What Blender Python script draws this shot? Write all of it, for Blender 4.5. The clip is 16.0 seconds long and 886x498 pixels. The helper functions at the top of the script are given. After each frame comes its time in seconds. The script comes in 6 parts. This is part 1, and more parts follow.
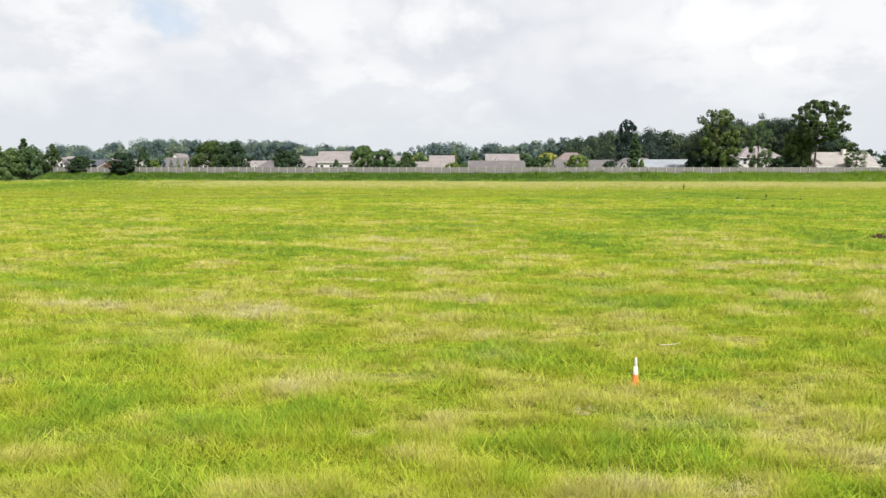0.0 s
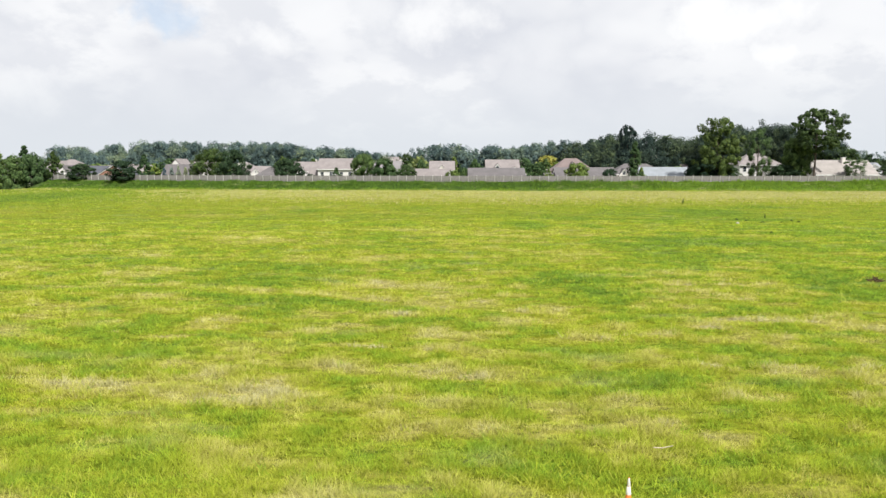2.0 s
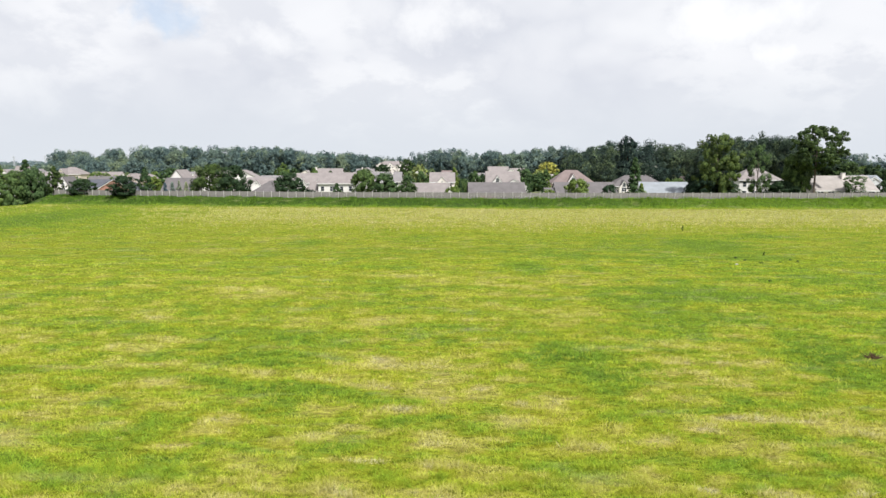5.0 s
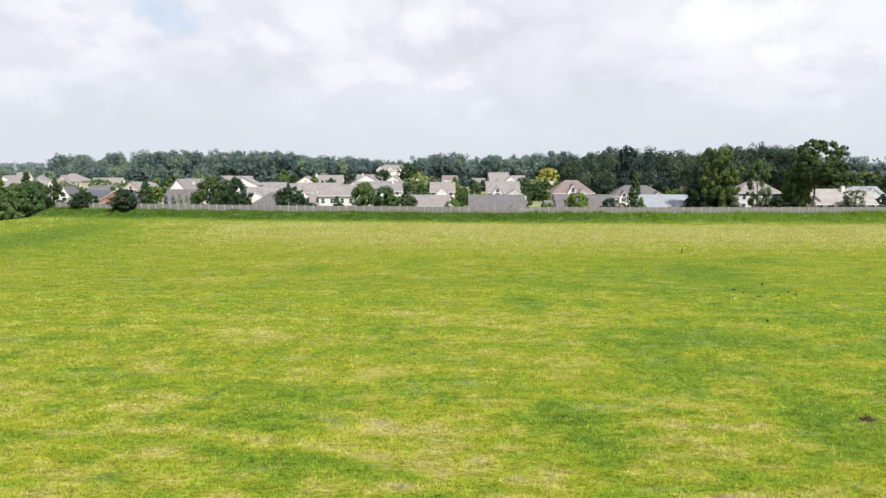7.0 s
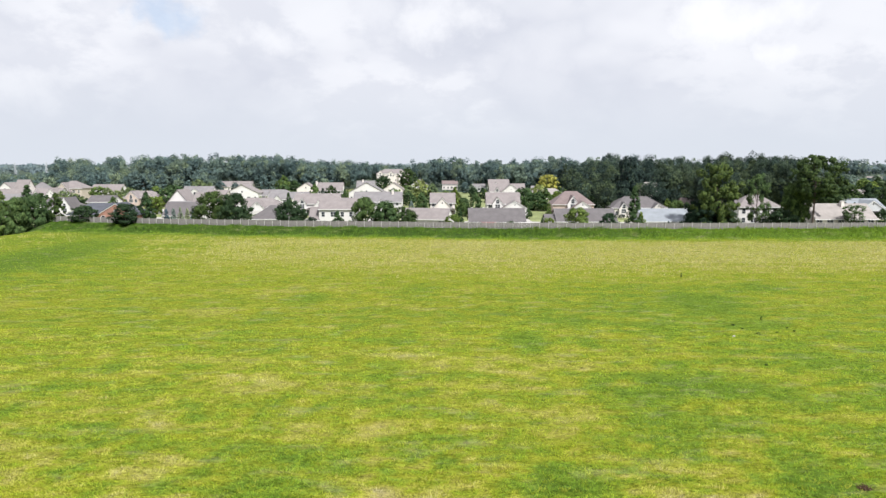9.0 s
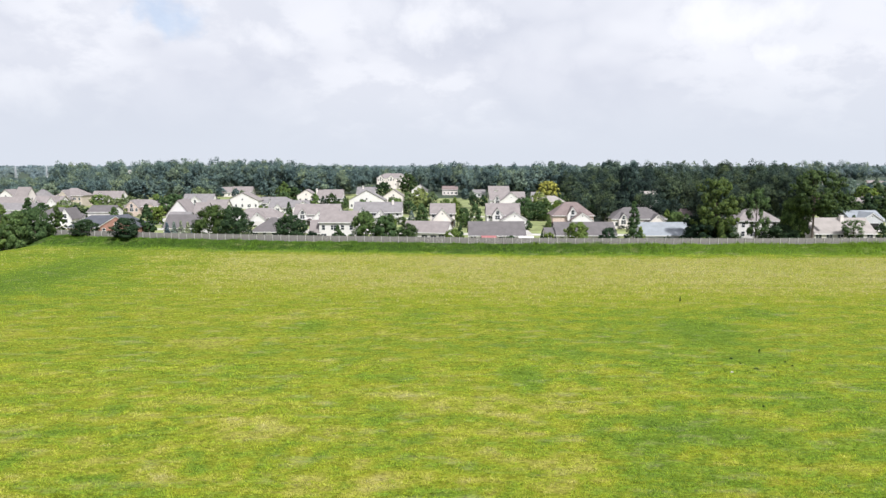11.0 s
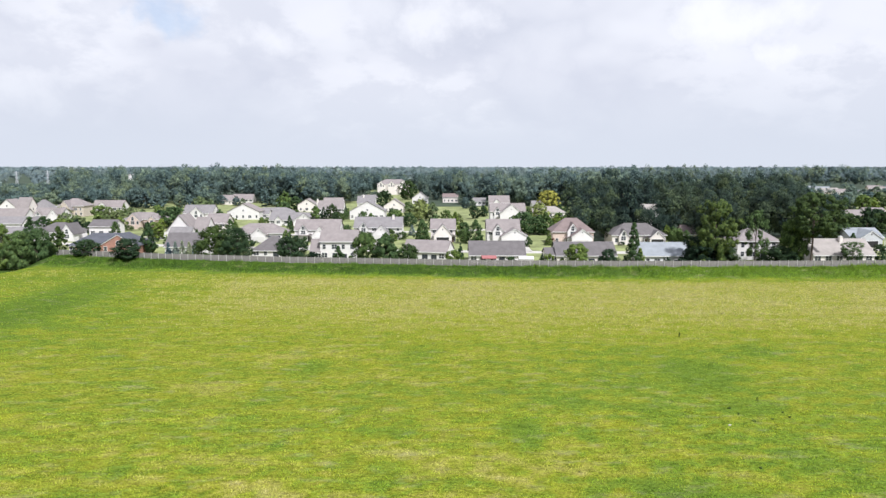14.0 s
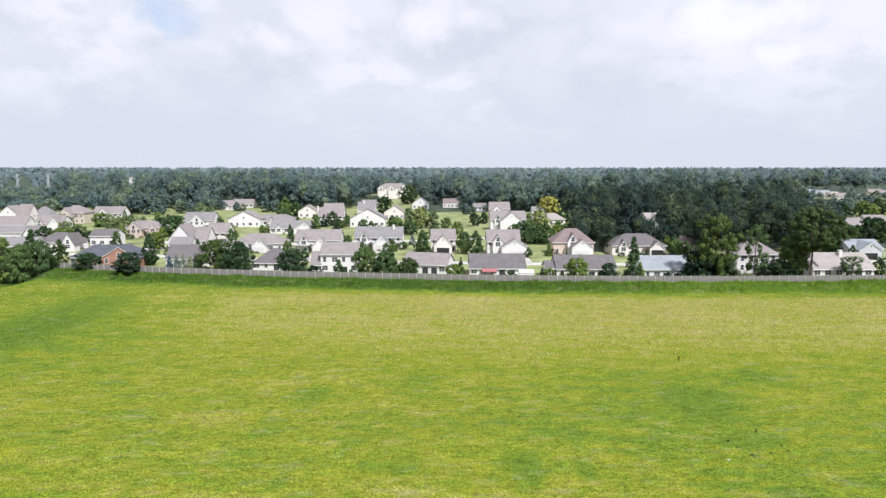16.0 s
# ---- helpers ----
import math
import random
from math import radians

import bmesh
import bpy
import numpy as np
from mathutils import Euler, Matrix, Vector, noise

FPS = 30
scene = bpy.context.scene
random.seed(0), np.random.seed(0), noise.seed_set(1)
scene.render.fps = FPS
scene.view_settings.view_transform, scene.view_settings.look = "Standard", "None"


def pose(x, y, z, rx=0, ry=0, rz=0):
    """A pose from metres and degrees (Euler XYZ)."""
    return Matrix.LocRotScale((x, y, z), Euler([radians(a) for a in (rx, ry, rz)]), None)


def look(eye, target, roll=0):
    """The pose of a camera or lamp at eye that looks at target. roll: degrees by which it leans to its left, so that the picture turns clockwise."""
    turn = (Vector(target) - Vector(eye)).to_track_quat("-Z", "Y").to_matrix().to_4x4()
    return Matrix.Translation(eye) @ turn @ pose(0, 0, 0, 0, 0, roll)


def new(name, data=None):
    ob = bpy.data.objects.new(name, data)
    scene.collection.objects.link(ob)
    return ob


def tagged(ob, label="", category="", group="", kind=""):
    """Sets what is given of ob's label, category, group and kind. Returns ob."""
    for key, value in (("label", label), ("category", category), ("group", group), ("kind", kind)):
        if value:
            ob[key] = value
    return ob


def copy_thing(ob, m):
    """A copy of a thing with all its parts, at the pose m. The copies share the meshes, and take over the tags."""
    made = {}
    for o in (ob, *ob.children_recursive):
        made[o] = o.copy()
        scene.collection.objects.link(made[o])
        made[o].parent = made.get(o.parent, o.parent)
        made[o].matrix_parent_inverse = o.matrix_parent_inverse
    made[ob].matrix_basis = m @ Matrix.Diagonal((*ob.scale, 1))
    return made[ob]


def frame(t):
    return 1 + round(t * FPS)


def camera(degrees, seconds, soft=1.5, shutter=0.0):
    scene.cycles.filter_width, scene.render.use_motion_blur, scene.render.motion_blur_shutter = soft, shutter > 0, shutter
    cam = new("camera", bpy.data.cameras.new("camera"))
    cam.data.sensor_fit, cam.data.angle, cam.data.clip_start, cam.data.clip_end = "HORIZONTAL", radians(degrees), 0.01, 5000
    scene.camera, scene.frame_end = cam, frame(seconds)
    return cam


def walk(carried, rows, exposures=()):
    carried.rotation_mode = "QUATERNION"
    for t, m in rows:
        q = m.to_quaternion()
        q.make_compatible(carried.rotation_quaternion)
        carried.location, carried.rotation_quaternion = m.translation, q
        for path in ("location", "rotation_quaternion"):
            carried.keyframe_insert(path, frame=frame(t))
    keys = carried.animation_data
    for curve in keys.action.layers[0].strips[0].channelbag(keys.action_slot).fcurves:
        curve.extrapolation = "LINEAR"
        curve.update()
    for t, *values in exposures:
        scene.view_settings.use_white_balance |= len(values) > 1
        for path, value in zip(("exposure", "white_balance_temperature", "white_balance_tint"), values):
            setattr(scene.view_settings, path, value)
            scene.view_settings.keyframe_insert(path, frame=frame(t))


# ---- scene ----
cam = camera(70, 16.0, soft=1.4)
PATH = [
    (0, 0.001, 0.000, 3.917, 7.429, -0.000),
    (0.5, 0.012, 0.022, 4.509, 7.462, 0.004),
    (1, 0.029, 0.036, 5.172, 7.489, 0.009),
    (1.5, 0.049, 0.051, 5.879, 7.512, 0.014),
    (2, 0.066, 0.067, 6.590, 7.538, 0.020),
    (2.5, 0.068, 0.095, 7.307, 7.559, 0.025),
    (3, 0.066, 0.139, 8.021, 7.569, 0.029),
    (3.5, 0.069, 0.203, 8.769, 7.570, 0.032),
    (4, 0.069, 0.276, 9.553, 7.568, 0.035),
    (4.5, 0.069, 0.346, 10.366, 7.565, 0.039),
    (7, 0.166, 0.544, 15.068, 7.557, 0.089),
    (7.5, 0.161, 0.611, 16.145, 7.558, 0.095),
    (8, 0.172, 0.679, 17.211, 7.561, 0.097),
    (8.5, 0.183, 0.759, 18.275, 7.560, 0.097),
    (9, 0.188, 0.850, 19.329, 7.548, 0.098),
    (9.5, 0.194, 0.938, 20.359, 7.531, 0.099),
    (12, 0.287, 1.028, 25.452, 7.511, 0.138),
    (12.5, 0.282, 1.066, 26.495, 7.511, 0.147),
    (13, 0.279, 1.113, 27.546, 7.513, 0.153),
    (13.5, 0.280, 1.161, 28.578, 7.517, 0.157),
    (14, 0.282, 1.202, 29.619, 7.519, 0.158),
    (14.5, 0.272, 1.237, 30.669, 7.521, 0.162),
    (15, 0.266, 1.270, 31.698, 7.525, 0.167),
    (15.5, 0.266, 1.307, 32.727, 7.524, 0.175),
    (16, 0.276, 1.348, 33.749, 7.521, 0.184),
]
walk(cam, [(t, pose(x, y, z, 90 - tilt, 0, turn)) for t, x, y, z, tilt, turn in PATH], [(0, 0.58, 6580, 8.5), (3.5, 0.57, 6500, 9), (8, 0.55, 6380, 10.5), (16, 0.52, 6140, 12.5)])

# ---------------------------------------------------------------- light
SUN_TURN, SUN_HEIGHT = radians(146), radians(53)  # clockwise from +y, above the horizon
world = bpy.data.worlds.new("sky")
scene.world = world
world.use_nodes = True
wn, wl = world.node_tree.nodes, world.node_tree.links
wn.clear()


def wnode(kind, **props):
    n = wn.new(kind)
    for k, v in props.items():
        n.inputs[k].default_value = v
    return n


# bright heads of cloud and openings to the blue: direction, angular size, strength
PUFFS = [
    (-0.262, 0.947, 0.180, 0.080, 0.75),
    (-0.120, 0.968, 0.222, 0.085, 0.55),
    (-0.010, 0.976, 0.218, 0.070, 0.75),
    (0.165, 0.966, 0.170, 0.110, 0.42),
    (0.392, 0.901, 0.190, 0.112, 0.95),
    (0.462, 0.874, 0.142, 0.075, 0.9),
    (0.513, 0.843, 0.160, 0.071, 0.70),
    (-0.537, 0.839, 0.088, 0.071, 0.70),
    (-0.038, 0.995, 0.092, 0.107, 0.45),
    (-0.468, 0.861, 0.199, 0.080, 0.55),
    (-0.216, 0.973, 0.086, 0.071, 0.45),
    (0.327, 0.942, 0.075, 0.125, 0.30),
    (-0.386, 0.916, 0.112, 0.107, 0.30),
    (0.134, 0.984, 0.120, 0.107, 0.35),
    (0.529, 0.845, 0.074, 0.080, 0.30),
    (-0.620, 0.770, 0.152, 0.134, 0.60),
    (0.623, 0.770, 0.139, 0.143, 0.60),
]
OPENINGS = [
    (-0.385, 0.898, 0.214, 0.060, 0.41),
    (0.542, 0.816, 0.199, 0.036, 0.33),
    (-0.360, 0.911, 0.203, 0.032, 0.22),
]


def build_sky():
    out = wn.new("ShaderNodeOutputWorld")
    bg = wn.new("ShaderNodeBackground")
    sky = wn.new("ShaderNodeTexSky")
    sky.sky_type, sky.sun_disc = "NISHITA", False
    sky.sun_elevation, sky.sun_rotation = SUN_HEIGHT, SUN_TURN
    dim = wn.new("ShaderNodeVectorMath")
    dim.operation = "SCALE"
    dim.inputs["Scale"].default_value = 0.11
    wl.new(sky.outputs[0], dim.inputs[0])
    co = wn.new("ShaderNodeTexCoord")
    sep = wn.new("ShaderNodeSeparateXYZ")
    wl.new(co.outputs["Generated"], sep.inputs[0])
    # a flat cloud deck seen in perspective
    lift = wn.new("ShaderNodeMath"); lift.operation = "MAXIMUM"; lift.inputs[1].default_value = 0.0
    add = wn.new("ShaderNodeMath"); add.operation = "ADD"; add.inputs[1].default_value = 0.42
    wl.new(sep.outputs[2], lift.inputs[0]); wl.new(lift.outputs[0], add.inputs[0])
    dx = wn.new("ShaderNodeMath"); dx.operation = "DIVIDE"
    dy = wn.new("ShaderNodeMath"); dy.operation = "DIVIDE"
    wl.new(sep.outputs[0], dx.inputs[0]); wl.new(add.outputs[0], dx.inputs[1])
    wl.new(sep.outputs[1], dy.inputs[0]); wl.new(add.outputs[0], dy.inputs[1])
    deck = wn.new("ShaderNodeCombineXYZ")
    wl.new(dx.outputs[0], deck.inputs[0]); wl.new(dy.outputs[0], deck.inputs[1])
    deck.inputs[2].default_value = 3.7

    def puff(scale, detail, rough, lo, hi, a, b):
        n = wnode("ShaderNodeTexNoise", Scale=scale, Detail=detail, Roughness=rough)
        wl.new(deck.outputs[0], n.inputs["Vector"])
        m = wn.new("ShaderNodeMapRange")
        m.interpolation_type = "SMOOTHSTEP"
        for i, v in zip((1, 2, 3, 4), (lo, hi, a, b)):
            m.inputs[i].default_value = v
        wl.new(n.outputs[0], m.inputs[0])
        return m.outputs[0]

    cover = puff(1.1, 5, 0.55, 0.22, 0.30, 0.0, 1.0)
    broad = puff(1.7, 4, 0.5, 0.36, 0.62, 0.0, 1.0)
    curds = puff(4.2, 9, 0.6, 0.43, 0.57, 0.0, 1.0)
    blend = wn.new("ShaderNodeMath"); blend.operation = "MULTIPLY"
    wl.new(broad, blend.inputs[0]); wl.new(curds, blend.inputs[1])
    soft = wn.new("ShaderNodeMath"); soft.operation = "MULTIPLY_ADD"; soft.inputs[1].default_value = 0.55
    part_sum = wn.new("ShaderNodeMath"); part_sum.operation = "MULTIPLY"; part_sum.inputs[1].default_value = 0.45
    wl.new(broad, part_sum.inputs[0]); wl.new(blend.outputs[0], soft.inputs[0]); wl.new(part_sum.outputs[0], soft.inputs[2])
    # billowing edges for the cloud heads
    churn = wnode("ShaderNodeTexNoise", Scale=8.0, Detail=9, Roughness=0.6)
    wl.new(co.outputs["Generated"], churn.inputs["Vector"])
    shift = wn.new("ShaderNodeVectorMath"); shift.operation = "MULTIPLY_ADD"
    shift.inputs[1].default_value, shift.inputs[2].default_value = (0.30, 0.30, 0.17), (-0.15, -0.15, -0.085)
    wl.new(churn.outputs["Color"], shift.inputs[0])
    warped = wn.new("ShaderNodeVectorMath"); warped.operation = "ADD"
    wl.new(co.outputs["Generated"], warped.inputs[0]); wl.new(shift.outputs[0], warped.inputs[1])

    flat = wn.new("ShaderNodeVectorMath"); flat.operation = "MULTIPLY"
    flat.inputs[1].default_value = (1, 1, 1.9)  # clouds lie broader than high
    wl.new(warped.outputs[0], flat.inputs[0])

    def heads(rows, inner, outer):
        top = None
        for x, y, z, r, s in rows:
            d = wn.new("ShaderNodeVectorMath"); d.operation = "DISTANCE"
            d.inputs[1].default_value = (x, y, z * 1.9)
            wl.new(flat.outputs[0], d.inputs[0])
            m = wn.new("ShaderNodeMapRange"); m.interpolation_type = "SMOOTHSTEP"
            for i, v in zip((1, 2, 3, 4), (r * inner, r * outer, s, 0.0)):
                m.inputs[i].default_value = v
            wl.new(d.outputs["Value"], m.inputs[0])
            if top is None:
                top = m.outputs[0]
            else:
                k = wn.new("ShaderNodeMath"); k.operation = "MAXIMUM"
                wl.new(top, k.inputs[0]); wl.new(m.outputs[0], k.inputs[1])
                top = k.outputs[0]
        return top

    faint = wn.new("ShaderNodeMath"); faint.operation = "MULTIPLY"; faint.inputs[1].default_value = 0.7
    wl.new(soft.outputs[0], faint.inputs[0])
    crest = wn.new("ShaderNodeMath"); crest.operation = "MAXIMUM"
    wl.new(faint.outputs[0], crest.inputs[0]); wl.new(heads(PUFFS, 0.1, 1.5), crest.inputs[1])
    billow = crest.outputs[0]
    grey = wn.new("ShaderNodeMix"); grey.data_type = "RGBA"
    grey.inputs[6].default_value = (0.484, 0.500, 0.550, 1)
    grey.inputs[7].default_value = (0.71, 0.71, 0.72, 1)
    wl.new(billow, grey.inputs[0])
    low = wn.new("ShaderNodeMapRange"); low.interpolation_type = "SMOOTHSTEP"
    for i, v in zip((1, 2, 3, 4), (0.0, 0.16, 1.0, 0.0)):
        low.inputs[i].default_value = v
    wl.new(sep.outputs[2], low.inputs[0])
    veil = wn.new("ShaderNodeMix"); veil.data_type = "RGBA"
    veil.inputs[7].default_value = (0.505, 0.532, 0.572, 1)
    wl.new(low.outputs[0], veil.inputs[0]); wl.new(grey.outputs[2], veil.inputs[6])
    thick = wn.new("ShaderNodeMath"); thick.operation = "MAXIMUM"
    wl.new(cover, thick.inputs[0]); wl.new(low.outputs[0], thick.inputs[1])
    gap = wn.new("ShaderNodeMath"); gap.operation = "SUBTRACT"; gap.use_clamp = True
    wl.new(thick.outputs[0], gap.inputs[0]); wl.new(heads(OPENINGS, 0.3, 1.25), gap.inputs[1])
    mix = wn.new("ShaderNodeMix"); mix.data_type = "RGBA"
    wl.new(gap.outputs[0], mix.inputs[0]); wl.new(dim.outputs[0], mix.inputs[6]); wl.new(veil.outputs[2], mix.inputs[7])
    wl.new(mix.outputs[2], bg.inputs[0])
    wl.new(bg.outputs[0], out.inputs[0])


build_sky()
sun_data = bpy.data.lights.new("sun", "SUN")
sun_data.energy, sun_data.angle, sun_data.color = 4.8, radians(1.5), (1.0, 0.97, 0.92)
sun = new("sun", sun_data)
s_dir = Vector((math.sin(SUN_TURN) * math.cos(SUN_HEIGHT), math.cos(SUN_TURN) * math.cos(SUN_HEIGHT), math.sin(SUN_HEIGHT)))
sun.matrix_world = look(s_dir * 100, (0, 0, 0))

# ---------------------------------------------------------------- materials
def material(name, rough=0.8):
    m = bpy.data.materials.new(name)
    m.use_nodes = True
    b = m.node_tree.nodes["Principled BSDF"]
    b.inputs["Roughness"].default_value = rough
    b.inputs["Specular IOR Level"].default_value = 0.25
    return m, m.node_tree.nodes, m.node_tree.links, b


def ramp_node(nodes, stops):
    r = nodes.new("ShaderNodeValToRGB")
    while len(r.color_ramp.elements) < len(stops):
        r.color_ramp.elements.new(0.5)
    for e, (p, c) in zip(r.color_ramp.elements, stops):
        e.position, e.color = p, (*c, 1)
    return r


def noise_node(nodes, links, scale, detail=4, rough=0.6, stretch=None):
    co = nodes.new("ShaderNodeTexCoord")
    n = nodes.new("ShaderNodeTexNoise")
    n.inputs["Scale"].default_value, n.inputs["Detail"].default_value, n.inputs["Roughness"].default_value = scale, detail, rough
    if stretch:
        mp = nodes.new("ShaderNodeMapping")
        mp.inputs["Scale"].default_value = stretch
        links.new(co.outputs["Object"], mp.inputs[0])
        links.new(mp.outputs[0], n.inputs["Vector"])
    else:
        links.new(co.outputs["Object"], n.inputs["Vector"])
    return n


def mixed(nodes, links, fac, a, b, blend="MIX"):
    m = nodes.new("ShaderNodeMix")
    m.data_type, m.blend_type = "RGBA", blend
    for i, v in ((0, fac), (6, a), (7, b)):
        if isinstance(v, (int, float)):
            m.inputs[i].default_value = v
        elif isinstance(v, tuple):
            m.inputs[i].default_value = (*v, 1)
        else:
            links.new(v, m.inputs[i])
    return m.outputs[2]


def plain(name, colour, rough=0.75, spread=0.12, scale=1.5, bump=0.0, metal=0.0, fine=12.0):
    """A surface with broad stains and a finer grain round one colour, a little different on each object."""
    m, nodes, links, b = material(name, rough)
    big, small = noise_node(nodes, links, scale), noise_node(nodes, links, fine, 3)
    lo, hi = tuple(c * (1 - spread) for c in colour), tuple(min(1, c * (1 + spread)) for c in colour)
    c1 = ramp_node(nodes, [(0.3, lo), (0.7, hi)])
    links.new(big.outputs[0], c1.inputs[0])
    c2 = ramp_node(nodes, [(0.25, (1 - spread * .8,) * 3), (0.75, (1, 1, 1))])
    links.new(small.outputs[0], c2.inputs[0])
    out = mixed(nodes, links, 1.0, c1.outputs[0], c2.outputs[0], "MULTIPLY")
    links.new(out, b.inputs["Base Color"])
    b.inputs["Metallic"].default_value = metal
    if bump:
        bp = nodes.new("ShaderNodeBump")
        bp.inputs["Strength"].default_value = bump
        links.new(small.outputs[0], bp.inputs["Height"])
        links.new(bp.outputs[0], b.inputs["Normal"])
    return m


# PALE: straw with haze's blue painted in, chiefly for distant seed heads
PALE, STRAW, FADED, FRESH, GREEN, DEEP, LUSH = (0.63, 0.60, 0.37), (0.66, 0.62, 0.25), (0.575, 0.575, 0.125), (0.425, 0.505, 0.048), (0.275, 0.425, 0.046), (0.19, 0.325, 0.042), (0.078, 0.158, 0.034)
YELLOWED = (0.48, 0.47, 0.024)
BARE = (0.60, 0.56, 0.27)
SHADED_FLOOR, HAZED_FLOOR = 0.42, 0.43  # thatch darkened by painted-in shade between stalks, far sward blued by painted-in haze


def grass_material(name, kind):
    """Meadow grass: straw, fresh or lush by the ground's own patches; each blade a little different.
    Sward is lit as one soft surface, so its blades' normals lean upwards. kind: ground, blade or stem."""
    m, nodes, links, b = material(name, 0.75)
    at = nodes.new("ShaderNodeAttribute"); at.attribute_name = "lush"
    broad = noise_node(nodes, links, 0.2, 9, 0.68, (0.6, 1.0, 1.0))
    worn = noise_node(nodes, links, 0.5, 9, 0.7, (0.4, 1.0, 1.0))
    fine = noise_node(nodes, links, 2.6, 5, 0.72, (0.3, 1.0, 1.0))
    base = ramp_node(nodes, [(0.0, PALE), (0.1, STRAW), (0.27, FADED), (0.46, FRESH), (0.64, GREEN), (0.82, DEEP), (1.0, LUSH)])
    wob = nodes.new("ShaderNodeMath"); wob.operation = "MULTIPLY_ADD"
    if kind == "ground":
        wob.inputs[1].default_value = 0.5
        links.new(fine.outputs[0], wob.inputs[0])
    else:
        wob.inputs[1].default_value = 0.12
        geo = nodes.new("ShaderNodeNewGeometry")
        links.new(geo.outputs["Random Per Island"], wob.inputs[0])
    off = nodes.new("ShaderNodeMath"); off.operation = "SUBTRACT"
    off.inputs[1].default_value = {"ground": 0.22, "blade": 0.06, "stem": 0.15}[kind]
    links.new(at.outputs["Fac"], wob.inputs[2]); links.new(wob.outputs[0], off.inputs[0])
    links.new(off.outputs[0], base.inputs[0])
    tone = ramp_node(nodes, [(0.30, (0.60, 0.59, 0.48)), (0.68, (1.08, 1.08, 1.08))])
    links.new(fine.outputs[0], tone.inputs[0])
    col = mixed(nodes, links, 1.0, base.outputs[0], tone.outputs[0], "MULTIPLY")
    if kind == "ground":
        grain = noise_node(nodes, links, 5.5, 4, 0.7, (0.55, 1.0, 1.0))
        blades = ramp_node(nodes, [(0.36, (0.42, 0.44, 0.41)), (0.62, (1.32, 1.3, 1.25))])
        links.new(grain.outputs[0], blades.inputs[0])
        col = mixed(nodes, links, 1.0, col, blades.outputs[0], "MULTIPLY")
        # random darker and lighter streaks over the floor
        tussock = noise_node(nodes, links, 1.5, 4, 0.7, (0.4, 1.0, 1.0))
        patchy = ramp_node(nodes, [(0.35, (0.70, 0.74, 0.66)), (0.49, (1.0, 1.0, 1.0)), (0.66, (1.12, 1.1, 1.1))])
        links.new(tussock.outputs[0], patchy.inputs[0])
        col = mixed(nodes, links, 1.0, col, patchy.outputs[0], "MULTIPLY")
    yel = ramp_node(nodes, [(0.49, (0, 0, 0)), (0.68, (1, 1, 1))])
    links.new(broad.outputs[0], yel.inputs[0])
    spare = ramp_node(nodes, [(0.5, (0.25, 0.25, 0.25)), (0.72, (0, 0, 0))])
    links.new(at.outputs["Fac"], spare.inputs[0])
    half = nodes.new("ShaderNodeMath"); half.operation = "MULTIPLY"
    links.new(yel.outputs[0], half.inputs[0]); links.new(spare.outputs[0], half.inputs[1])
    if kind != "stem":
        col = mixed(nodes, links, half.outputs[0], col, YELLOWED)
    thin = ramp_node(nodes, [(0.54, (0, 0, 0)), (0.72, (0.4, 0.4, 0.4))])
    links.new(worn.outputs[0], thin.inputs[0])
    col = mixed(nodes, links, thin.outputs[0], col, BARE)
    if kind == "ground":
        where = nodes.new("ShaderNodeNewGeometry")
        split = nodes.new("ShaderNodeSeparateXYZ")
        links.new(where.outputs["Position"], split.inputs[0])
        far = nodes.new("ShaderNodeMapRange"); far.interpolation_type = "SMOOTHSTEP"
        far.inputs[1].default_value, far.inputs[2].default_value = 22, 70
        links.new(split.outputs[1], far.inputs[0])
        # floor colour follows distance: shade painted in near, haze's blue far off
        floor = mixed(nodes, links, far.outputs[0], (SHADED_FLOOR, SHADED_FLOOR * 0.95, SHADED_FLOOR * 1.1), (HAZED_FLOOR, HAZED_FLOOR * 0.97, HAZED_FLOOR * 1.3))
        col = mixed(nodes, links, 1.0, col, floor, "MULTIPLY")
    links.new(col, b.inputs["Base Color"])
    b.inputs["Specular IOR Level"].default_value = 0.0
    if kind != "ground":
        up = nodes.new("ShaderNodeVectorMath"); up.operation = "MULTIPLY_ADD"
        up.inputs[1].default_value, up.inputs[2].default_value = (0.35, 0.35, 0.35), (0, 0, 1)
        unit = nodes.new("ShaderNodeVectorMath"); unit.operation = "NORMALIZE"
        links.new(geo.outputs["Normal"], up.inputs[0]); links.new(up.outputs[0], unit.inputs[0])
        links.new(unit.outputs[0], b.inputs["Normal"])
        tr = nodes.new("ShaderNodeBsdfTranslucent")
        links.new(col, tr.inputs[0])
        ms = nodes.new("ShaderNodeMixShader"); ms.inputs[0].default_value = 0.42
        links.new(b.outputs[0], ms.inputs[1]); links.new(tr.outputs[0], ms.inputs[2])
        links.new(ms.outputs[0], nodes["Material Output"].inputs["Surface"])
    else:
        bp = nodes.new("ShaderNodeBump"); bp.inputs["Strength"].default_value = 0.5; bp.inputs["Distance"].default_value = 0.2
        links.new(fine.outputs[0], bp.inputs["Height"]); links.new(bp.outputs[0], b.inputs["Normal"])
    return m


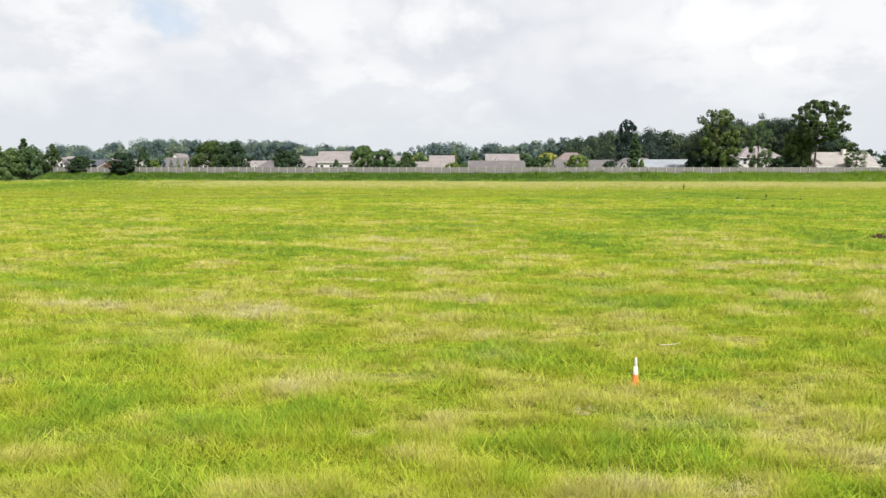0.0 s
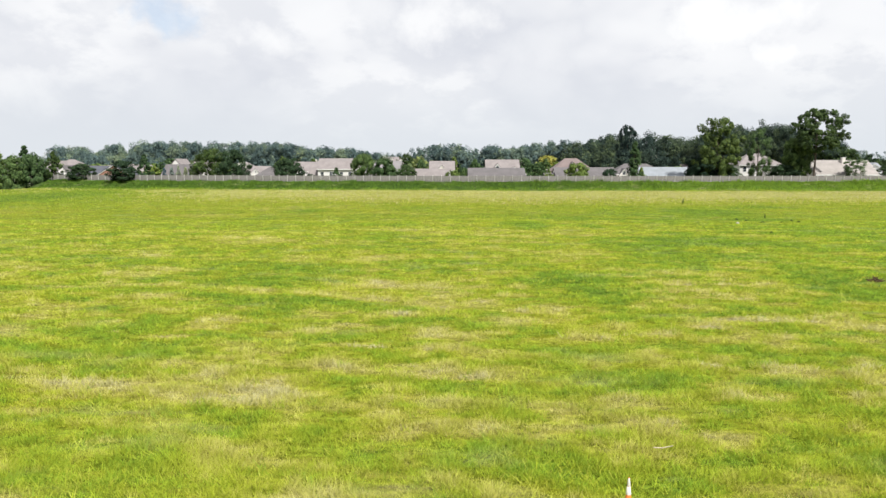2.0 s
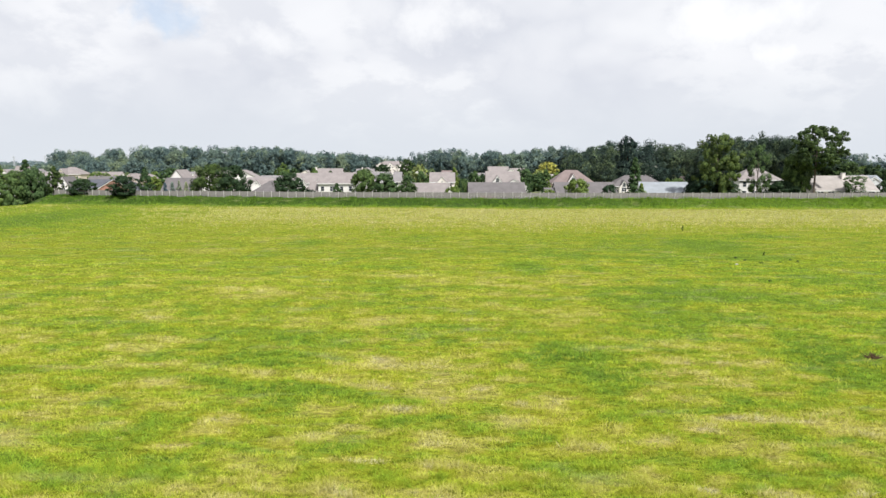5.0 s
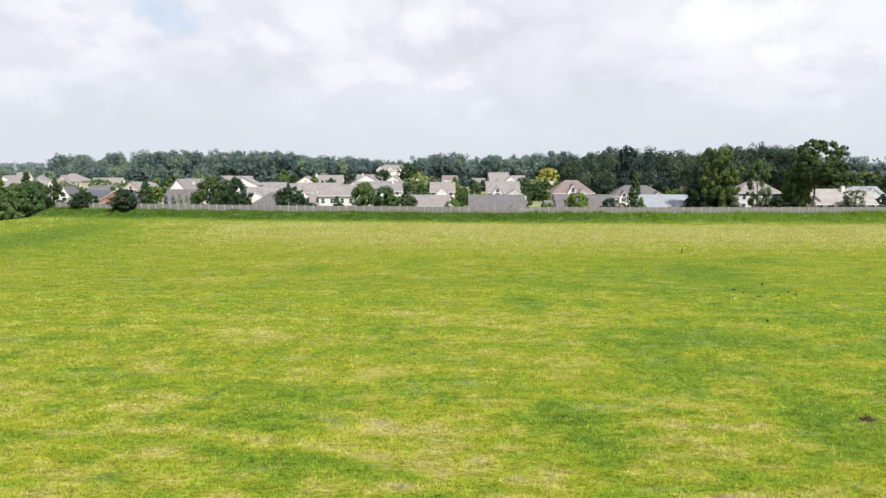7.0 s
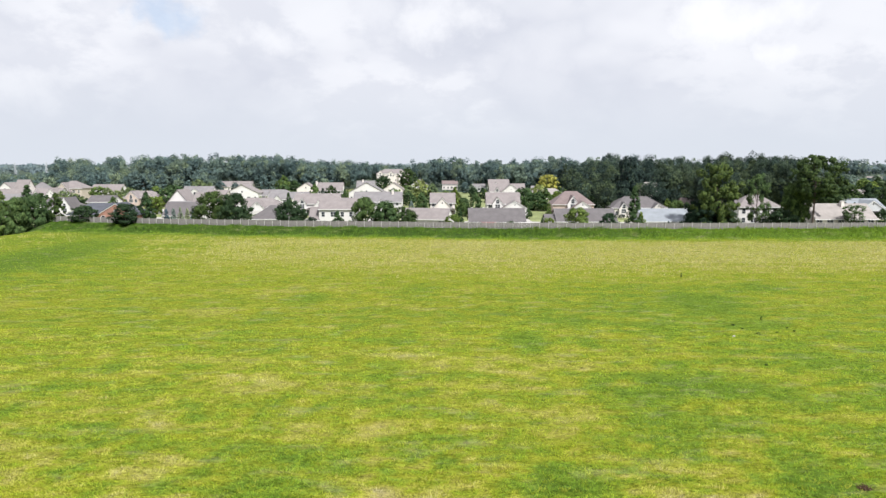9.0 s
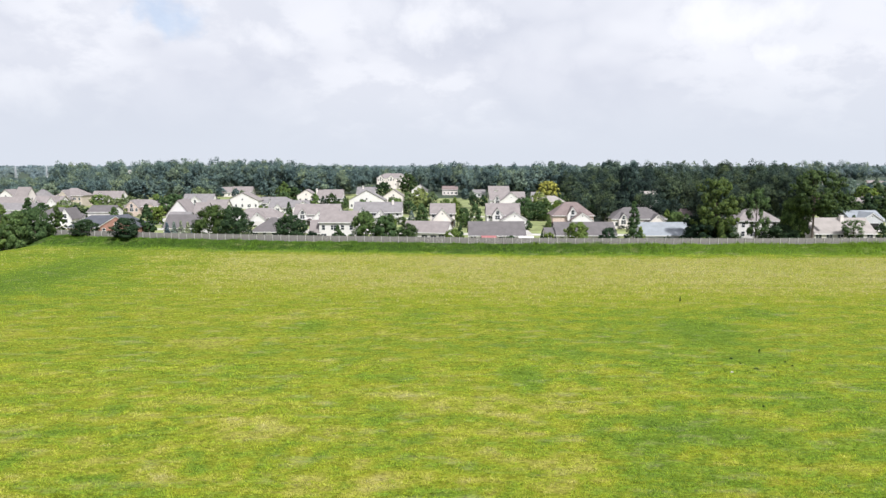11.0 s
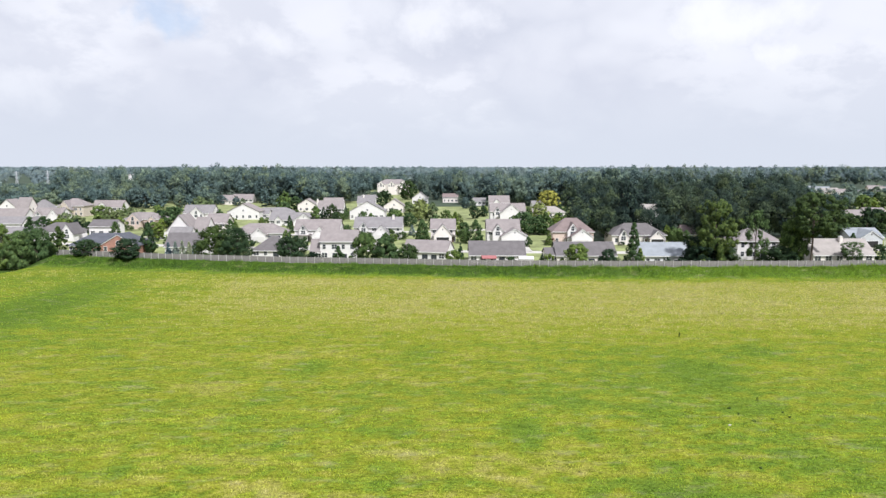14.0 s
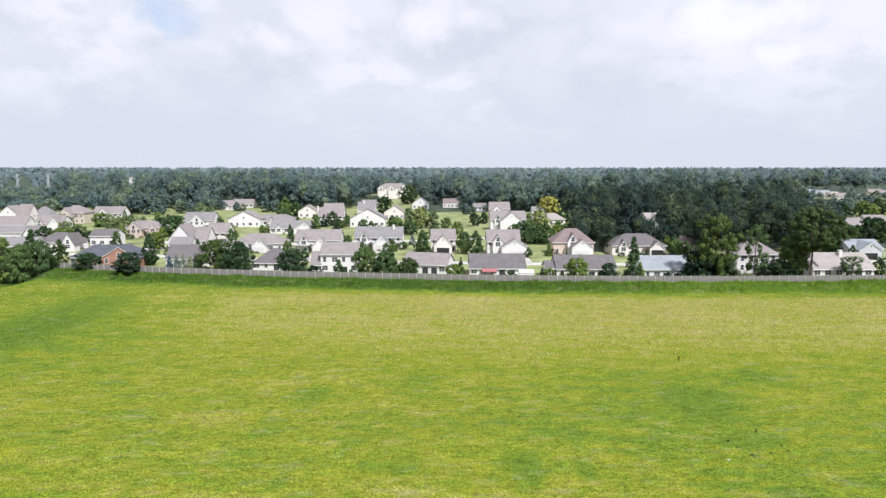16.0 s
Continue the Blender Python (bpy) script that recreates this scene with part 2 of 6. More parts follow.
def leaf_material(name, dark, light, vary=1.0):
    """Foliage: each spray, each tree and each part of a crown a little different."""
    m, nodes, links, b = material(name, 0.65)
    geo = nodes.new("ShaderNodeNewGeometry")
    r = ramp_node(nodes, [(0.0, dark), (0.55, tuple(a * 0.5 + c * 0.5 for a, c in zip(dark, light))), (1.0, tuple(c * 1.15 for c in light))])
    links.new(geo.outputs["Random Per Island"], r.inputs[0])
    info = nodes.new("ShaderNodeObjectInfo")
    at = nodes.new("ShaderNodeAttribute"); at.attribute_name = "lush"
    both = nodes.new("ShaderNodeMath"); both.operation = "ADD"
    links.new(info.outputs["Random"], both.inputs[0]); links.new(at.outputs["Fac"], both.inputs[1])
    wrap = nodes.new("ShaderNodeMath"); wrap.operation = "FRACT"
    links.new(both.outputs[0], wrap.inputs[0])
    span = [(0.0, (0.5, 0.6, 0.72)), (0.35, (0.82, 0.9, 1.0)), (0.7, (1.15, 1.14, 0.98)), (1.0, (1.75, 1.55, 0.9))]
    v = ramp_node(nodes, [(p, tuple(1 + (k - 1) * vary for k in c)) for p, c in span])
    links.new(wrap.outputs[0], v.inputs[0])
    big = noise_node(nodes, links, 0.4, 3)
    v2 = ramp_node(nodes, [(0.3, (0.8, 0.85, 0.85)), (0.7, (1.12, 1.08, 1.0))])
    links.new(big.outputs[0], v2.inputs[0])
    col = mixed(nodes, links, 1.0, r.outputs[0], v.outputs[0], "MULTIPLY")
    col = mixed(nodes, links, 1.0, col, v2.outputs[0], "MULTIPLY")
    links.new(col, b.inputs["Base Color"])
    # sprays are lit with the swell of their clump, as a mass of small leaves is
    swell = nodes.new("ShaderNodeAttribute"); swell.attribute_name = "bulge"
    turned = nodes.new("ShaderNodeVectorTransform"); turned.vector_type, turned.convert_from, turned.convert_to = "NORMAL", "OBJECT", "WORLD"
    links.new(swell.outputs["Vector"], turned.inputs[0])
    lean = nodes.new("ShaderNodeVectorMath"); lean.operation = "MULTIPLY_ADD"; lean.inputs[1].default_value = (0.75, 0.75, 0.75)
    links.new(geo.outputs["Normal"], lean.inputs[0]); links.new(turned.outputs[0], lean.inputs[2])
    unit = nodes.new("ShaderNodeVectorMath"); unit.operation = "NORMALIZE"
    links.new(lean.outputs[0], unit.inputs[0]); links.new(unit.outputs[0], b.inputs["Normal"])
    b.inputs["Specular IOR Level"].default_value = 0.1
    tr = nodes.new("ShaderNodeBsdfTranslucent")
    links.new(col, tr.inputs[0])
    ms = nodes.new("ShaderNodeMixShader"); ms.inputs[0].default_value = 0.14
    links.new(b.outputs[0], ms.inputs[1]); links.new(tr.outputs[0], ms.inputs[2])
    links.new(ms.outputs[0], nodes["Material Output"].inputs["Surface"])
    return m


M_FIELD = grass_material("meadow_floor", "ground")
M_BLADE = grass_material("meadow_blades", "blade")
M_STEM = grass_material("meadow_stems", "stem")
M_LEAF = {
    "oak": leaf_material("oak_leaves", (0.026, 0.052, 0.020), (0.10, 0.15, 0.05)),
    "light": leaf_material("light_leaves", (0.042, 0.076, 0.026), (0.125, 0.178, 0.06)),
    # pale: lightened leaves for trees past 300 m, haze painted in
    "pale": leaf_material("haze_lifted_leaves", (0.075, 0.105, 0.05), (0.19, 0.235, 0.105), 0.7),
    "elm": leaf_material("elm_leaves", (0.022, 0.044, 0.017), (0.104, 0.147, 0.046), 0.4),
    "dark": leaf_material("dark_leaves", (0.013, 0.029, 0.015), (0.042, 0.07, 0.032)),
    # wood: blue of the haze mixed into the deep green
    "wood": leaf_material("hazy_woodland_leaves", (0.010, 0.020, 0.019), (0.060, 0.088, 0.063), 0.9),
    # mid and far: distance haze painted into the leaf colour
    "mid": leaf_material("hazed_leaves", (0.036, 0.060, 0.061), (0.150, 0.202, 0.180), 0.75),
    "far": leaf_material("far_hazed_leaves", (0.125, 0.166, 0.182), (0.148, 0.194, 0.207), 0.25),
    "spruce": leaf_material("blue_spruce_needles", (0.07, 0.10, 0.105), (0.20, 0.25, 0.26)),
    "gold": leaf_material("golden_leaves", (0.12, 0.14, 0.05), (0.25, 0.26, 0.09)),
    "red": leaf_material("copper_leaves", (0.05, 0.02, 0.018), (0.13, 0.045, 0.03)),
}
M_BARK = plain("bark", (0.10, 0.08, 0.065), 0.9, 0.3, 3, 0.4)
M_BOARD = plain("weathered_fence_boards", (0.216, 0.205, 0.194), 0.85, 0.25, 0.5, 0.2)
M_POST = plain("fence_posts", (0.43, 0.42, 0.40), 0.8, 0.1, 0.7, 0.2)
M_WALL = {
    "coolwhite": plain("cool_white_siding", (0.59, 0.597, 0.615), 0.6, 0.05, 0.4),
    "white": plain("white_siding", (0.615, 0.597, 0.59), 0.6, 0.05, 0.4),
    "cream": plain("cream_siding", (0.64, 0.597, 0.565), 0.6, 0.06, 0.4),
    "tan": plain("tan_siding", (0.468, 0.408, 0.347), 0.65, 0.08, 0.4),
    "grey": plain("grey_siding", (0.42, 0.43, 0.44), 0.65, 0.08, 0.4),
    "brick": plain("red_brick", (0.33, 0.18, 0.14), 0.85, 0.2, 1.2, 0.3),
    "pinkbrick": plain("pale_brick", (0.56, 0.45, 0.39), 0.85, 0.18, 1.2, 0.3),
}
M_ROOF = {
    "grey": plain("grey_shingles", (0.185, 0.176, 0.180), 0.85, 0.14, 0.6, 0.3),
    "mauve": plain("mauve_shingles", (0.208, 0.186, 0.183), 0.85, 0.13, 0.6, 0.3),
    "pale": plain("pale_shingles", (0.272, 0.25, 0.236), 0.85, 0.12, 0.6, 0.3),
    "blue": plain("blue_grey_shingles", (0.217, 0.236, 0.259), 0.8, 0.12, 0.6, 0.3),
    "dark": plain("dark_shingles", (0.080, 0.085, 0.102), 0.85, 0.15, 0.6, 0.3),
    "slate": plain("slate_shingles", (0.118, 0.109, 0.112), 0.85, 0.14, 0.6, 0.3),
    "brown": plain("brown_shingles", (0.171, 0.135, 0.131), 0.85, 0.14, 0.6, 0.3),
}
M_TRIM = plain("white_trim", (0.64, 0.638, 0.632), 0.5, 0.04)
M_DOOR = plain("white_garage_door", (0.56, 0.545, 0.53), 0.5, 0.05)
M_ENTRY = plain("brown_front_door", (0.10, 0.055, 0.04), 0.5, 0.1)
# near-black: vent louvres, and painted shade in garage doorways
M_DARK = plain("near_black_infill", (0.03, 0.03, 0.03), 0.9, 0.2)
M_LAWN = plain("mown_lawn", (0.21, 0.24, 0.10), 0.85, 0.42, 0.12, 0.3, fine=1.2)
M_LITTER = plain("woodland_floor", (0.045, 0.066, 0.042), 0.95, 0.4, 0.05, 0.5)
M_MAST = plain("pale_galvanised_lattice", (0.46, 0.48, 0.50), 0.6, 0.08)
M_STEEL = plain("galvanised_steel", (0.45, 0.46, 0.47), 0.5, 0.1, metal=0.6)
M_CONC = plain("concrete_paving", (0.40, 0.385, 0.36), 0.85, 0.12, 0.3)
M_GLASS, _n, _l, _b = material("window_glass", 0.08)
_b.inputs["Base Color"].default_value = (0.035, 0.04, 0.05, 1)
_b.inputs["Specular IOR Level"].default_value = 0.6
M_RED = plain("red_fabric", (0.30, 0.12, 0.12), 0.8, 0.15)
M_ORANGE = plain("orange_plastic", (0.680, 0.200, 0.048), 0.45, 0.12, 6)
M_COLLAR = plain("white_reflective_sleeve", (0.58, 0.56, 0.50), 0.5, 0.15, 14)
M_RUBBER = plain("black_rubber", (0.03, 0.03, 0.03), 0.8, 0.2)
M_CAR = {"white": plain("white_car_paint", (0.75, 0.75, 0.76), 0.25, 0.03), "dark": plain("dark_car_paint", (0.05, 0.06, 0.08), 0.25, 0.05),
         "silver": plain("silver_car_paint", (0.45, 0.46, 0.48), 0.3, 0.04)}
M_DEAD = plain("dead_stalks", (0.12, 0.075, 0.045), 0.95, 0.35, 6)
M_STONE = plain("pale_stone", (0.40, 0.38, 0.33), 0.85, 0.15, 2, 0.3)
M_STICK = plain("dry_wood", (0.45, 0.39, 0.28), 0.85, 0.25, 8)

# ---------------------------------------------------------------- the lie of the land
def value_noise(x, y, scale, seed=0):
    """Smooth random heights from 0 to 1, vectorised."""
    x, y = np.asarray(x, float) * scale, np.asarray(y, float) * scale
    i, j = np.floor(x), np.floor(y)
    u, v = x - i, y - j
    u, v = u * u * (3 - 2 * u), v * v * (3 - 2 * v)

    def h(a, b):
        s = np.sin(a * 127.1 + b * 311.7 + seed * 74.7) * 43758.5453
        return s - np.floor(s)

    return (h(i, j) * (1 - u) + h(i + 1, j) * u) * (1 - v) + (h(i, j + 1) * (1 - u) + h(i + 1, j + 1) * u) * v


def cloudy(x, y, scale, seed=0, octaves=4, gain=0.55):
    total, amp, norm = 0.0, 1.0, 0.0
    for k in range(octaves):
        total = total + amp * value_noise(x, y, scale * 2 ** k, seed + 13 * k)
        norm, amp = norm + amp, amp * gain
    return total / norm


def smooth(a, b, x):
    t = np.clip((np.asarray(x, float) - a) / (b - a), 0, 1)
    return t * t * (3 - 2 * t)


FENCE_KNOTS = ((-120.5, 196.0), (-81.6, 186.5), (-46.5, 180.6), (-13.7, 177.0), (8.7, 174.6), (37.8, 173.0), (80.0, 172.8), (111.5, 173.8), (190.0, 177.5), (330.0, 186.0))


def fence_y(x):
    """The fence's line; it bends gently away at both ends."""
    return np.interp(x, [k[0] for k in FENCE_KNOTS], [k[1] for k in FENCE_KNOTS])


def ground_z(x, y):
    """The meadow lies a little below the berm on which the fence stands; the town falls gently away behind it."""
    x, y = np.asarray(x, float), np.asarray(y, float)
    field = np.interp(y, [0, 14, 26, 60, 90, 150], [-0.62, -0.58, -0.45, 0.1, 0.1, 0.0])
    field = field + (cloudy(x, y, 0.03, 5, 3) - 0.5) * 0.4 + (cloudy(x, y, 0.25, 9, 2) - 0.5) * 0.16
    d = y - fence_y(x)
    rise = smooth(-7.5, -1.2, d)
    # behind the fence the ground falls to the gardens, least towards the east
    town = np.interp(y, [170, 240, 460], [-0.8, -0.6, -0.5]) + 2.0 * smooth(72, 104, x) * (1 - smooth(230, 300, y))
    fall = smooth(1, 11, d)
    z = field * (1 - rise) + (1.9 * (1 - fall) + town * fall) * rise
    # the mound's western shoulder drops away beyond the end of the fence
    drop = smooth(-121, -134, x + (y - 174) * -0.05)
    low = -2.6 + (cloudy(x, y, 0.05, 3, 2) - 0.5) * 0.8
    back = smooth(205, 235, y)
    return z * (1 - drop * (1 - back)) + low * drop * (1 - back)


# broad patches of lush growth in the meadow: centre, half sizes, strength
LUSH_PATCHES = [
    (-19.9, 90.6, 3.4, 4.2, 0.3),
    (-3.5, 99.9, 3.8, 4.0, 0.25),
    (49.4, 100.0, 3.2, 4.0, 0.25),
    (37.2, 89.1, 6.4, 5.9, 0.3),
    (8.9, 69.3, 2.8, 4.4, 0.28),
    (-31.2, 59.7, 1.7, 2.2, 0.3),
    (-11.7, 57.8, 3.1, 2.2, 0.22),
    (-4.5, 54.2, 4.9, 6.4, 0.18),
    (20.7, 54.9, 9.4, 3.9, 0.3),
    (15.9, 48.4, 3.3, 5.1, 0.25),
    (-2.1, 43.3, 3.4, 1.9, 0.22),
    (-9.6, 39.6, 3.4, 4.4, 0.28),
    (7.5, 37.6, 2.6, 2.8, 0.4),
    (8.5, 33.6, 1.9, 2.2, 0.42),
    (23.3, 36.4, 3.1, 4.6, 0.45),
    (-8.9, 32.0, 1.8, 1.8, 0.25),
    (-20.3, 43.2, 2.0, 1.0, 0.22),
    (38.0, 76.3, 4.5, 2.9, 0.2),
    # western end: lush growth, with cloud shade painted in as deeper green
    (-86.2, 136.7, 8.8, 30.9, 0.3),
    (5.0, 22.6, 2.2, 2.2, 0.3),
]
# drifts of straw-coloured seeding grass
STRAW_PATCHES = [
    (-3.1, 36.5, 3.2, 1.5, -0.3),
    (15.1, 35.0, 3.9, 2.8, -0.32),
    (16.6, 39.9, 4.4, 2.5, -0.25),
    (-20.7, 39.5, 4.0, 2.4, -0.22),
    (-15.7, 32.0, 1.9, 1.2, -0.25),
    (30.1, 45.3, 1.9, 1.0, -0.3),
    (-17.2, 53.5, 2.4, 1.6, -0.07),
    (-27.1, 40.5, 2.2, 2.7, -0.2),
    (-62.2, 96.5, 5.2, 11.3, -0.1),
    (5.2, 57.0, 2.1, 2.8, -0.06),
    (-19.4, 55.2, 4.1, 2.1, -0.04),
    (-6.0, 18.8, 1.5, 1.0, -0.35),
    (-9.8, 27.2, 1.7, 1.1, -0.28),
    (-1.3, 17.3, 1.3, 1.0, -0.28),
    (6.0, 17.9, 0.8, 1.3, -0.28),
    (-11.1, 19.6, 1.3, 1.1, -0.25),
    (12.2, 27.4, 1.5, 1.0, -0.28),
    (12.8, 19.2, 0.6, 1.0, -0.35),
    (-1.3, 14.9, 1.2, 1.2, -0.2),
]
# scuffed spots along an old wheel track, and two bare scrapes: centre, half width
SCUFFS = ((-13.9, 26.1, 0.3), (-11.1, 25.5, 0.7), (-5.9, 24.7, 0.6), (-2.9, 24.2, 0.9), (9.7, 22.1, 0.5), (11.9, 21.9, 1.1), (15.0, 21.7, 0.8))
SCRAPES = ((2.7, 11.5, 0.3), (-1.4, 10.5, 0.3))


def lushness(x, y):
    """0 dried straw, 0.4 fresh, 1 lush dark green."""
    x, y = np.asarray(x, float), np.asarray(y, float)
    swath = y + 0.16 * x  # the mower went at a slant
    rows = cloudy(x * 0.16, swath, 0.5, 21, 4, 0.6)
    broad = cloudy(x, y, 0.05, 41, 4)
    small = cloudy(x * 0.7, y, 1.3, 61, 3, 0.75)
    tuft = cloudy(x * 0.55, y, 0.95, 131, 3, 0.6)
    streak = cloudy(x * 0.16, swath, 0.8, 171, 4, 0.8)
    near = 1 - 0.55 * smooth(20, 80, y)
    v = 0.425 + 0.01 * smooth(20, 50, y) + (rows - 0.5) * 0.34 * near + (streak - 0.5) * (0.5 + 0.42 * smooth(14, 32, y)) * near + (broad - 0.5) * 0.22 + (small - 0.5) * 0.62 * near + (tuft - 0.5) * 0.75 * near
    bend_x, bend_y = cloudy(x, y, 0.16, 81, 3) - 0.5, cloudy(x, y, 0.16, 91, 3) - 0.5
    rag = (streak - 0.5) * 1.3 + (tuft - 0.5) * 1.1
    for cx, cy, rx, ry, s in LUSH_PATCHES + STRAW_PATCHES:
        q = rag + ((x - cx + bend_x * min(3, rx * 0.6)) / rx) ** 2 + ((y - cy + bend_y * min(3, ry * 0.6)) / ry) ** 2
        v = v + s * (0.72 if s > 0 else 0.58) * (1 - smooth(0.0, 1.7, q))
    for cx, cy, r in SCUFFS + SCRAPES:
        q = (rag * 0.6 + ((x - cx) / r) ** 2 + ((y - cy) / min(0.22, r)) ** 2)
        v = v - 0.45 * (1 - smooth(0.2, 1.3, q))
    v = np.where(v > 0.5, 0.5 + (v - 0.5) * 0.7, v)  # even the rank patches stay a fresh green
    v = np.where(v < 0.3, 0.3 + (v - 0.3) * 0.8, v)
    # the west is truly lusher; cloud shade is painted in on top
    west = smooth(-30, -80, x) * smooth(85, 125, y)
    # eastern strip greened to paint in the shade over it
    v = v + 0.03 * smooth(30, 55, y) + 0.07 * smooth(0, 24, x) * smooth(26, 44, y) * (1 - smooth(95, 120, y))
    v = np.clip(v + 0.16 * west, 0, 0.8 + 0.06 * west)
    bank = smooth(-9.5, -4.5, y - fence_y(x) + (streak - 0.5) * 4) * (1 - smooth(-1, 4, y - fence_y(x)))
    v = v * (1 - bank) + (0.93 - 0.13 * smooth(20, 80, x) + (small - 0.5) * 0.2) * bank
    tired = smooth(-82, -38, y - fence_y(x) + (broad - 0.5) * 40) * (1 - smooth(-14, -10, y - fence_y(x))) * (1 - 0.5 * west)
    return np.clip(v - 0.17 * tired, 0, 1)


def mesh_from(name, verts, faces, mats, attr=None, bulge=None):
    me = bpy.data.meshes.new(name)
    verts, faces = np.asarray(verts, np.float32), np.asarray(faces, np.int32)
    n = faces.shape[1]
    me.vertices.add(len(verts)); me.vertices.foreach_set("co", verts.ravel())
    me.loops.add(faces.size); me.loops.foreach_set("vertex_index", faces.ravel())
    me.polygons.add(len(faces)); me.polygons.foreach_set("loop_start", np.arange(0, faces.size, n, dtype=np.int32))
    me.polygons.foreach_set("loop_total", np.full(len(faces), n, np.int32))
    for m in mats:
        me.materials.append(m)
    if attr is not None:
        a = me.attributes.new("lush", "FLOAT", "POINT")
        a.data.foreach_set("value", np.asarray(attr, np.float32))
    if bulge is not None:
        a = me.attributes.new("bulge", "FLOAT_VECTOR", "POINT")
        a.data.foreach_set("vector", np.asarray(bulge, np.float32).ravel())
    me.update(calc_edges=True)
    return me


def wooded(x, y):
    """Where woodland covers the ground."""
    s = x / np.maximum(y, 1)
    near = (s > 0.20) & (y > 255) & (y < 480) & ~((s > 0.55) & (y > 290))
    west = (s < -0.118) & (y > 520)
    mid = (s > -0.04) & (s < 0.30) & (y > 470)
    return (near | west | mid | (y > 800)) & (y > 200)


def spaced(stops):
    out = []
    for (a, b, step) in stops:
        out += list(np.arange(a, b, step))
    return np.array(out + [stops[-1][1]])


def build_ground():
    ys = spaced([(-900, -60, 60), (-60, 4, 4), (4, 40, 0.6), (40, 150, 1.0), (150, 205, 1.0), (205, 480, 6), (480, 1500, 60), (1500, 9000, 500)])
    half = spaced([(0, 28, 0.9), (28, 140, 1.6), (140, 400, 10), (400, 1500, 80), (1500, 9000, 500)])
    xs = np.concatenate([-half[:0:-1], half])
    gx, gy = np.meshgrid(xs, ys)
    z = ground_z(gx, gy)
    nx, ny = len(xs), len(ys)
    i = (np.arange(ny - 1)[:, None] * nx + np.arange(nx - 1)[None]).ravel()
    faces = np.stack([i, i + 1, i + 1 + nx, i + nx], 1)
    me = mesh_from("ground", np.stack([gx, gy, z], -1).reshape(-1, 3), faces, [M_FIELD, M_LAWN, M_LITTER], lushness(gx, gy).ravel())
    cx, cy = ((gx[1:, 1:] + gx[:-1, :-1]) / 2).ravel(), ((gy[1:, 1:] + gy[:-1, :-1]) / 2).ravel()
    kind = np.where(cy > fence_y(cx) + 0.6, 1, 0)
    kind[wooded(cx, cy)] = 2
    me.polygons.foreach_set("material_index", kind.astype(np.int32))
    me.polygons.foreach_set("use_smooth", np.ones(len(faces), bool))
    return tagged(new("ground", me), "rough yellow-green meadow rising to a grassy bank", "ground", kind="structure")


ground = build_ground()
rng = np.random.default_rng(7)


def grass_mesh(name, x, y, h, w, splay, mat, lush=None):
    """One thin leaning blade for each place."""
    n = len(x)
    turn, lean = rng.uniform(0, 2 * np.pi, n), rng.uniform(0.1, splay, n) * h
    dx, dy = np.cos(turn), np.sin(turn)
    ld = rng.uniform(0, 2 * np.pi, n)
    z = ground_z(x, y) - 0.02
    base = np.stack([x, y, z], 1)
    side = np.stack([dx, dy, 0 * dx], 1) * (w / 2)[:, None]
    tip = base + np.stack([np.cos(ld) * lean, np.sin(ld) * lean, h], 1)
    v = np.stack([base - side, base + side, tip], 1).reshape(-1, 3)
    lush = np.repeat(lushness(x, y) if lush is None else lush, 3)
    return mesh_from(name, v, np.arange(3 * n).reshape(-1, 3), [mat], lush)


def scatter(n, y0, y1, slope=0.78, extra=2.0):
    """Random places over the meadow, thinning with distance."""
    y = np.exp(rng.uniform(math.log(y0), math.log(y1), n))
    x = rng.uniform(-1, 1, n) * (y * slope + extra)
    ok = (y < fence_y(x) - 0.6) & (x > -123 - rng.uniform(0, 6, n))
    return x[ok], y[ok]


def build_grass(name, n, y0, y1, height, width, splay, mat, label):
    x, y = scatter(n, y0, y1)
    lush = lushness(x, y)
    tuft = cloudy(x * 0.6, y, 2.0, 5, 3)
    h = height * (0.42 + 1.05 * smooth(0.36, 0.68, tuft)) * rng.uniform(0.6, 1.3, len(x)) * (1 + 0.25 * smooth(0.6, 0.9, lush) + 0.12 * smooth(0.4, 0.15, lush))
    for cx, cy, r in SCRAPES:
        h = h * (0.25 + 0.75 * smooth(0.5, 1.3, np.hypot((x - cx) / r, (y - cy) / r)))
    w = (0.006 + width * y) * rng.uniform(0.6, 1.3, len(x))
    if mat is M_STEM:
        ok = (lush < 0.41 + rng.normal(0, 0.1, len(x)))
        x, y, h, w = x[ok], y[ok], h[ok], w[ok]
    tagged(new(name, grass_mesh(name, x, y, h, w, splay, mat)), label, "grass", kind="stuff")


build_grass("meadow_grass", 340000, 6, 24, 0.165, 0.0010, 1.5, M_BLADE, "fresh green meadow grass in loose tufts")
build_grass("meadow_grass", 300000, 22, 75, 0.112, 0.0015, 2.2, M_BLADE, "yellow-green meadow grass in loose rows")
build_grass("meadow_grass", 110000, 70, 185, 0.10, 0.0010, 2.4, M_BLADE, "short yellow-green meadow grass")
def build_margins():
    """The meadow goes on to both sides and behind, in coarser tufts."""
    n = 45000
    x, y = rng.uniform(-90, 90, n), rng.uniform(-45, 70, n)
    ok = np.abs(x) > np.maximum(y, 0) * 0.76 + 1.5
    ok |= y < 6.2
    x, y = x[ok], y[ok]
    h = 0.22 * (0.4 + cloudy(x, y, 1.1, 5, 2)) * rng.uniform(0.6, 1.3, len(x))
    tagged(new("meadow_grass", grass_mesh("meadow_grass", x, y, h, rng.uniform(0.05, 0.14, len(x)), 1.6, M_BLADE)), "yellow-green meadow grass in coarse tufts", "grass", kind="stuff")


build_margins()
